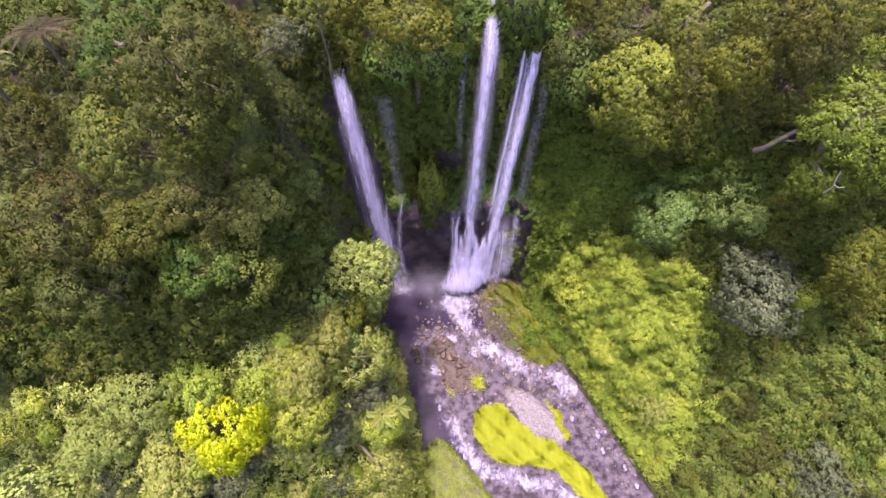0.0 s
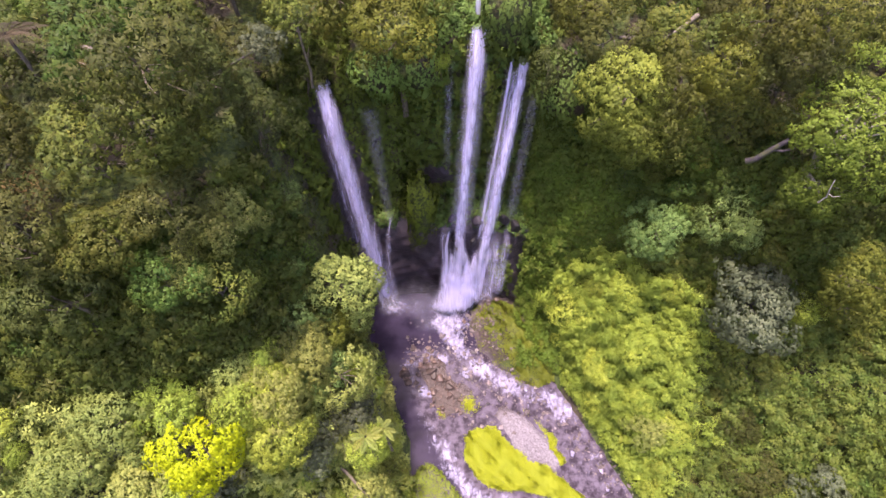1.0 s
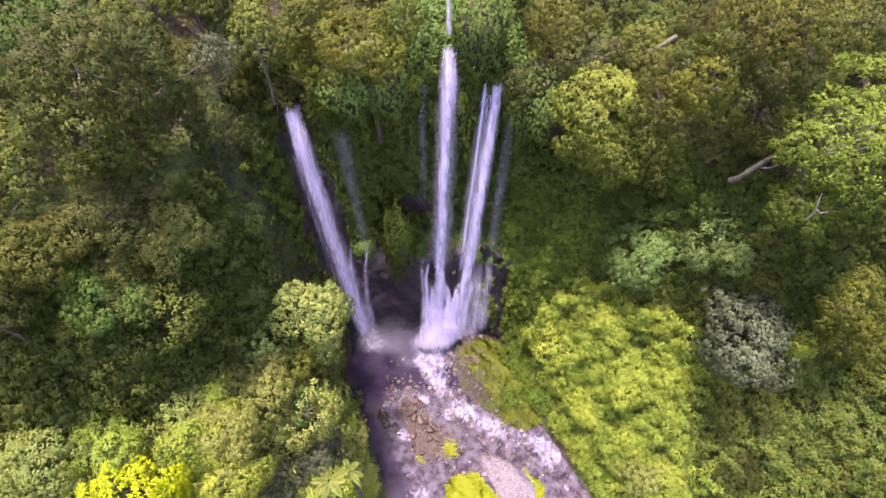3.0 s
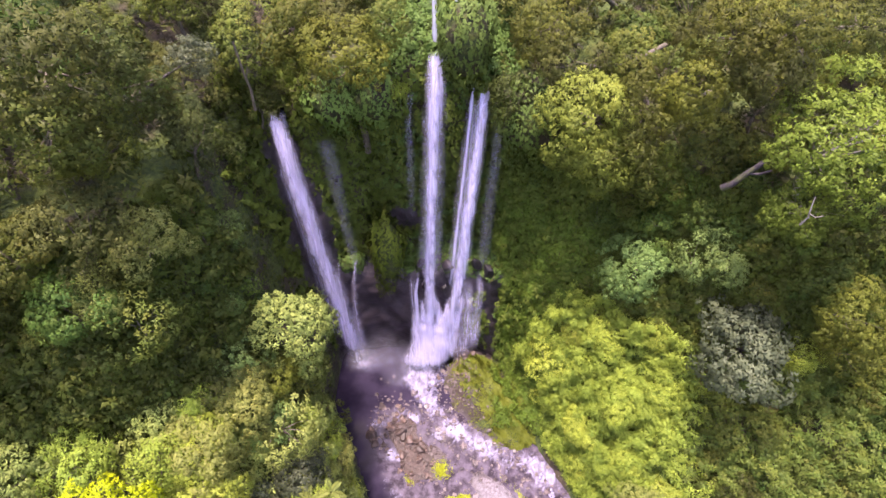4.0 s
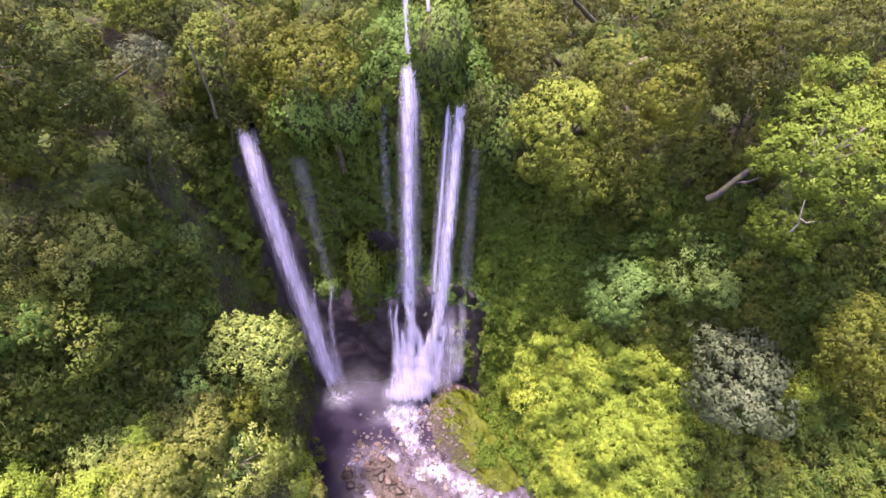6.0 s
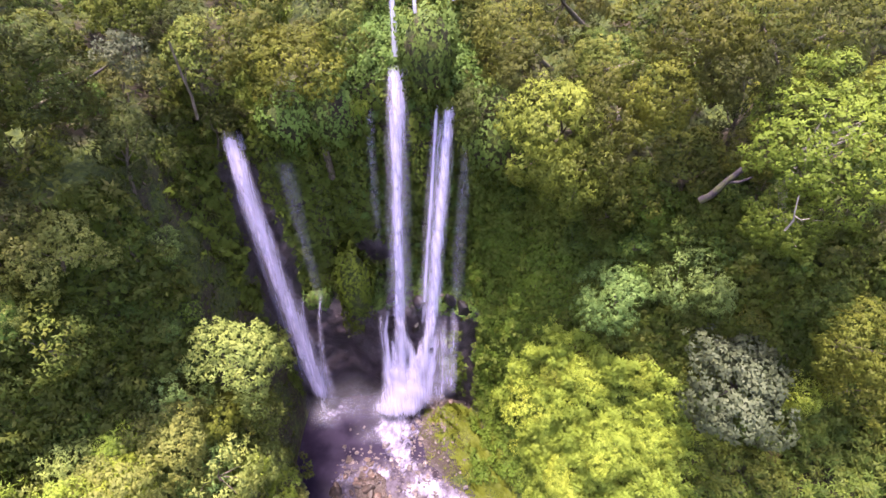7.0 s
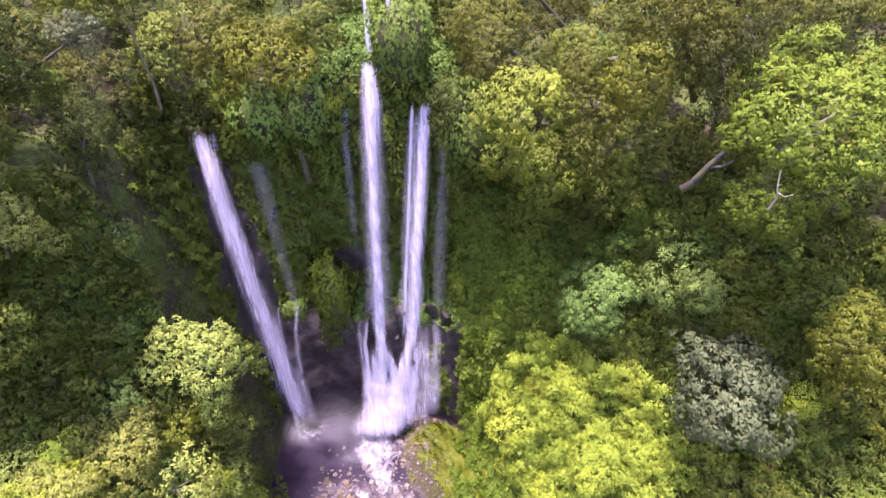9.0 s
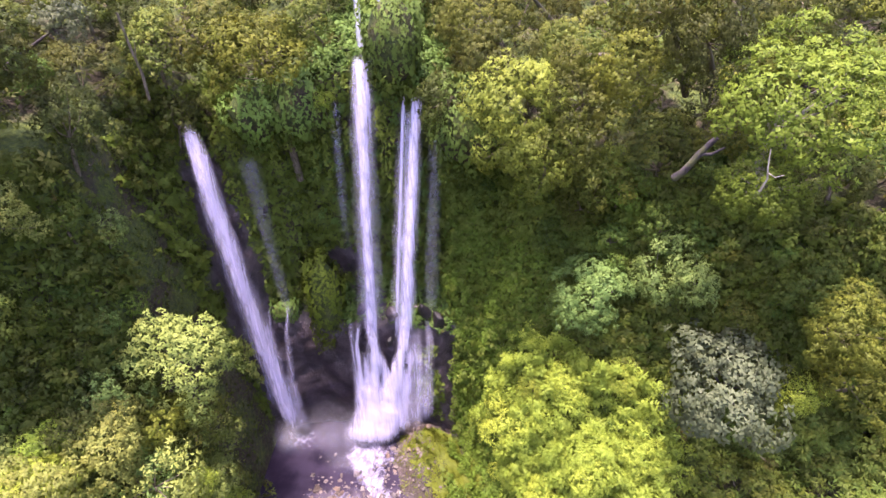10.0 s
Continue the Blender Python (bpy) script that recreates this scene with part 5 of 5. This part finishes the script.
fall_ribbon("side_veil", arc((2.2, 50.0, 44.0), (1.8, 48.4, 24.0)), np.linspace(1.0, 1.5, 9), FALL_FAINT, centre_fall, seed=7.5, tail=0.5)
fall_ribbon("water_veil", arc((5.0, 49.9, 46.8), (3.6, 47.4, 16.0)), np.linspace(2.8, 4.0, 9), FALL_VEIL, centre_fall, seed=7, tail=0.8)
right_fall = thing("waterfall", "slender white waterfall half hidden by foliage at its lip", "waterfall", "waterfalls")
for k, (dx, wide) in enumerate(((-1.0, 0.5), (0.15, 1.2), (0.25, 1.6))):
    fall_ribbon("water_sheet", arc((9.6 + dx, 50.0 - 0.1 * k, 44.4), (7.2 + 0.8 * dx, 47.6 - 0.1 * k, 16.5)), np.linspace(wide, 1.6 * wide, 9), FALL_DENSE, right_fall, seed=8 + 0.3 * k, tail=0.92)
fall_ribbon("water_veil", arc((8.9, 50.2, 43.0), (6.8, 47.4, 16.0)), np.linspace(2.2, 3.2, 9), FALL_VEIL, right_fall, seed=9, tail=0.8)
fall_ribbon("side_veil", arc((11.4, 50.0, 40.0), (10.2, 48.2, 17.5)), np.linspace(1.6, 2.0, 9), FALL_FAINT, right_fall, seed=10, tail=0.8)
cascade = thing("waterfall", "white cascade fanning out over dark ledge rock into the pool", "waterfall", "waterfalls")
STRANDS = [  # across, height, width at four places from the ledge to the pool
    ((3.7, 3.8, 3.4, 2.8), (22.5, 16.0, 9.0, 1.0), (1.6, 2.2, 3.2, 4.6), FALL_DENSE), ((2.5, 1.9, 1.9, 1.6), (20.5, 16.0, 10.0, 1.0), (0.9, 0.9, 1.5, 3.4), FALL_DENSE),
    ((2.4, 2.6, 2.6, 2.2), (15.5, 12.5, 8.5, 1.0), (1.0, 0.9, 1.8, 3.6), FALL_DENSE), ((1.6, 1.4, 1.4, 1.2), (20.0, 17.0, 11.0, 1.0), (0.7, 0.8, 1.0, 2.2), FALL_VEIL),
    ((7.6, 7.2, 5.9, 4.5), (22.5, 15.5, 10.0, 1.0), (1.6, 2.4, 3.4, 4.8), FALL_DENSE), ((4.6, 4.8, 4.7, 4.0), (15.5, 12.0, 8.5, 1.0), (1.2, 1.2, 2.0, 3.8), FALL_DENSE),
    ((6.4, 5.8, 5.0, 3.8), (15.0, 12.0, 8.5, 1.0), (1.2, 1.2, 2.0, 3.8), FALL_DENSE), ((8.4, 8.8, 8.5, 7.7), (20.0, 14.0, 9.0, 2.5), (1.8, 3.4, 4.6, 5.2), FALL_VEIL),
    ((9.9, 10.2, 10.0, 9.4), (20.5, 16.0, 11.0, 4.0), (0.9, 1.2, 1.8, 2.4), FALL_VEIL), ((7.9, 7.7, 7.0, 6.2), (17.0, 12.5, 8.5, 2.0), (1.1, 1.2, 1.8, 2.4), FALL_FAN),
    ((8.8, 9.0, 8.8, 8.2), (17.0, 12.5, 8.5, 3.2), (0.8, 0.9, 1.3, 1.8), FALL_VEIL),
    ((3.2, 3.1, 2.8, 2.0), (12.5, 9.5, 5.5, 0.9), (3.2, 4.6, 5.8, 7.4), FALL_FAN), ((5.4, 5.0, 4.4, 3.4), (12.0, 9.0, 5.5, 0.9), (3.0, 4.0, 5.0, 6.2), FALL_FAN),
]
for k, (across, high, wide, material) in enumerate(STRANDS):
    path = list(zip(across, (47.9, 46.8, 46.3, 45.3) if k < 11 else (46.4, 46.0, 45.6, 44.9), high))
    fall_ribbon("cascade_strand" if k < 11 else "cascade_veil", path, wide, material, cascade, 7, 0.3, 0.14, 20 + k, tail=0.82, head=0.3 if k < 11 else 0.45)
upper = thing("waterfall", "thin upper strands of water above the brow", "waterfall", "waterfalls")
for x, top, low, wide in ((4.7, 62.0, 47.8, 0.8), (6.6, 62.0, 51.5, 0.5), (9.9, 63.0, 52.5, 0.5)):
    fall_ribbon("water_strand", arc((x, 54.0, top), (x + 0.2, 50.8, low)), np.linspace(0.5 * wide, wide, 9), FALL_FAN, upper, 5, 0.3, 0.1, x)


# ---- spray ----
def mist_puff(x, y, z, rx, rz, seed, parent, material):
    n, m = 14, 14
    u, v = np.meshgrid(np.linspace(-1, 1, n), np.linspace(-1, 1, m))
    bow = 0.35 * (1 - u ** 2) * (1 - v ** 2) + 0.1 * ripple(u, v, 0.5, seed)
    verts = np.stack([u * rx, -bow * rx + 0.6 * v * rz, v * rz * 0.8], 2).reshape(-1, 3)
    mesh = mesh_from("puff", verts, grid_faces(m, n), material, True)
    float_attribute(mesh, "body", np.clip(1 - np.hypot(u, v), 0, 1) ** 1.3)
    ob = part("puff", mesh, parent)
    ob.location = (x, y, z)
    return ob


spray = thing("spray", "soft white spray drifting over the plunge pool", "mist")
PUFFS = []
PUFF_ROWS = ((-6.6, 45.2, 3.2, 3.4, 3.2), (1.8, 45.0, 4.8, 4.4, 4.0), (-2.6, 45.6, 4.6, 5.0, 4.6), (0.4, 42.6, 3.0, 4.6, 2.8))
for k, (x, y, z, rx, rz) in enumerate(PUFF_ROWS):
    PUFFS.append((mist_puff(x, y, z, rx, rz, k * 1.3, spray, SPRAY if k < 1 else MIST), x, y, z))


# ---- what moves: clots of falling water, foam on the rapids, spray ----
def clot_mesh(length, width, seed):
    n, m = 12, 5
    t, u = np.linspace(0, 1, n)[:, None], np.linspace(-1, 1, m)[None, :]
    x = u * width * 0.5 * (0.6 + 0.4 * np.sin(math.pi * t)) + 0.1 * ripple(t * 3 + 0 * u, u + 0 * t, 0.6, seed)
    y = -0.2 * width * (1 - u ** 2) + 0 * t
    z = -t * length + 0 * u
    mesh = mesh_from("water_clot", np.stack([x, y, z], 2).reshape(-1, 3), grid_faces(n, m), FALL_CLOT, True)
    float_attribute(mesh, "body", np.sin(math.pi * t) * (1 - np.abs(u) ** 2))
    return mesh


CLOTS = [clot_mesh(3.0 + 0.7 * k, 0.55 + 0.12 * k, k * 2.1) for k in range(6)]
FOAM = Nodes("foam_raft")
FOAM = FOAM.done(FOAM.principled(FOAM.mix(FOAM.span(FOAM.noise(4.0), 0.35, 0.65), (0.14, 0.125, 0.19), (0.23, 0.21, 0.31)), 0.7, 0.2))


def foam_mesh(seed):
    rng = random.Random(seed)
    bm = bmesh.new()
    for _ in range(7):
        made = bmesh.ops.create_icosphere(bm, subdivisions=1, radius=rng.uniform(0.16, 0.26))
        shift = Vector((rng.gauss(0, 0.1), rng.gauss(0, 0.2), 0))
        for vert in made["verts"]:
            vert.co = Vector((vert.co.x, vert.co.y * 1.4, vert.co.z * 0.2)) + shift
    mesh = bpy.data.meshes.new("foam")
    bm.to_mesh(mesh)
    bm.free()
    mesh.materials.append(FOAM)
    shade_smooth(mesh)
    return mesh


FOAMS = [foam_mesh(k) for k in range(5)]


def fall_clots(parent, path, gap, seed, spread):
    """Clots that slip over the lip one after another and vanish in the water below."""
    rng = random.Random(seed)
    path = np.asarray(path, float)
    knots = np.linspace(0, 1, len(path))
    lip, foot = path[0, 2], path[-1, 2]
    moments, z, speed = [0.0], [lip], 3.0
    while z[-1] > foot - 4.0:
        speed = min(speed + 9.0 * 0.1, 15.0)
        moments.append(moments[-1] + 0.1)
        z.append(z[-1] - speed * 0.1)
    fall_time = moments[-1]
    start = -fall_time + 0.1
    while start < 10.0:
        ob = part("water_clot", rng.choice(CLOTS), parent)
        shift = rng.uniform(-spread, spread)
        rows = []
        for t in np.arange(0, 10.01, 0.2):
            age = t - start
            height = float(np.interp(age, moments, z))
            share = min(max((lip - height) / (lip - foot), 0), 1)
            x, y = np.interp(share, knots, path[:, 0]), np.interp(share, knots, path[:, 1])
            back = 2.5 if age <= 0 else -0.45
            if -0.2 <= age <= fall_time + 0.2 or t in (0.0, 10.0):
                rows.append((float(t), pose(float(x) + shift * (0.4 + share), float(y) + back, height + (0.3 if age > 0 else -1.5))))
        if rows[0][0] > 0:
            rows.insert(0, (0.0, rows[0][1]))
        if rows[-1][0] < 10:
            rows.append((10.0, rows[-1][1]))
        walk(ob, rows)
        start += gap * rng.uniform(0.7, 1.3)


def drift_foam(line, count, seed, speed, spread, begin):
    rng = random.Random(seed)
    steps = np.concatenate([[0], np.cumsum(np.hypot(*np.diff(line, axis=0).T))])
    for k in range(count):
        ob = part("foam", rng.choice(FOAMS), RAPIDS)
        at = begin + (steps[-1] - begin - 11 * speed) * (k + rng.random()) / count
        side, v, spin = rng.gauss(0, spread), speed * rng.uniform(0.8, 1.1), rng.uniform(-18, 18)
        rows = []
        for t in np.linspace(0, 10, 21):
            d = at + v * t
            x, y = np.interp(d, steps, line[:, 0]) + side, np.interp(d, steps, line[:, 1])
            z = float(water_level(np.array(x), np.array(y))) + 0.06 + 0.05 * math.sin(2.5 * t + k)
            rows.append((float(t), pose(float(x), float(y), z, 4 * math.sin(t + k), 3 * math.cos(1.3 * t + k), spin * t)))
        walk(ob, rows)


RAPIDS = thing("foam_rafts", "white foam carried down the rapids", "foam")


def motions():
    fall_clots(left_fall, arc((-11.2, 48.4, 42.3), (-7.2, 46.2, 0.9)), 0.22, 1, 0.4)
    fall_clots(centre_fall, arc((5.0, 49.7, 48.0), (3.6, 47.2, 17.0)), 0.2, 2, 0.25)
    fall_clots(right_fall, arc((9.6, 49.7, 44.4), (7.2, 47.2, 17.0)), 0.2, 3, 0.25)
    fall_clots(cascade, [(3.6, 47.6, 18.5), (3.2, 46.4, 10.5), (2.4, 45.4, 1.2)], 0.3, 4, 0.9)
    fall_clots(cascade, [(7.2, 47.6, 18.5), (6.2, 46.4, 10.5), (5.0, 45.4, 1.8)], 0.3, 5, 0.9)
    drift_foam(CHANNEL_LEFT, 10, 6, 1.6, 0.5, 9.0)
    drift_foam(CHANNEL_RIGHT, 16, 7, 1.8, 0.8, 2.0)
    for k, (ob, x, y, z) in enumerate(PUFFS):
        rows = [(t, pose(x + 0.5 * math.sin(0.5 * t + k), y - 0.08 * t + 0.3 * math.sin(0.7 * t + 2 * k), z + 0.25 * math.sin(0.6 * t + 1.7 * k), 0, 6 * math.sin(0.4 * t + k), 0)) for t in np.linspace(0, 10, 11).tolist()]
        walk(ob, rows)


motions()
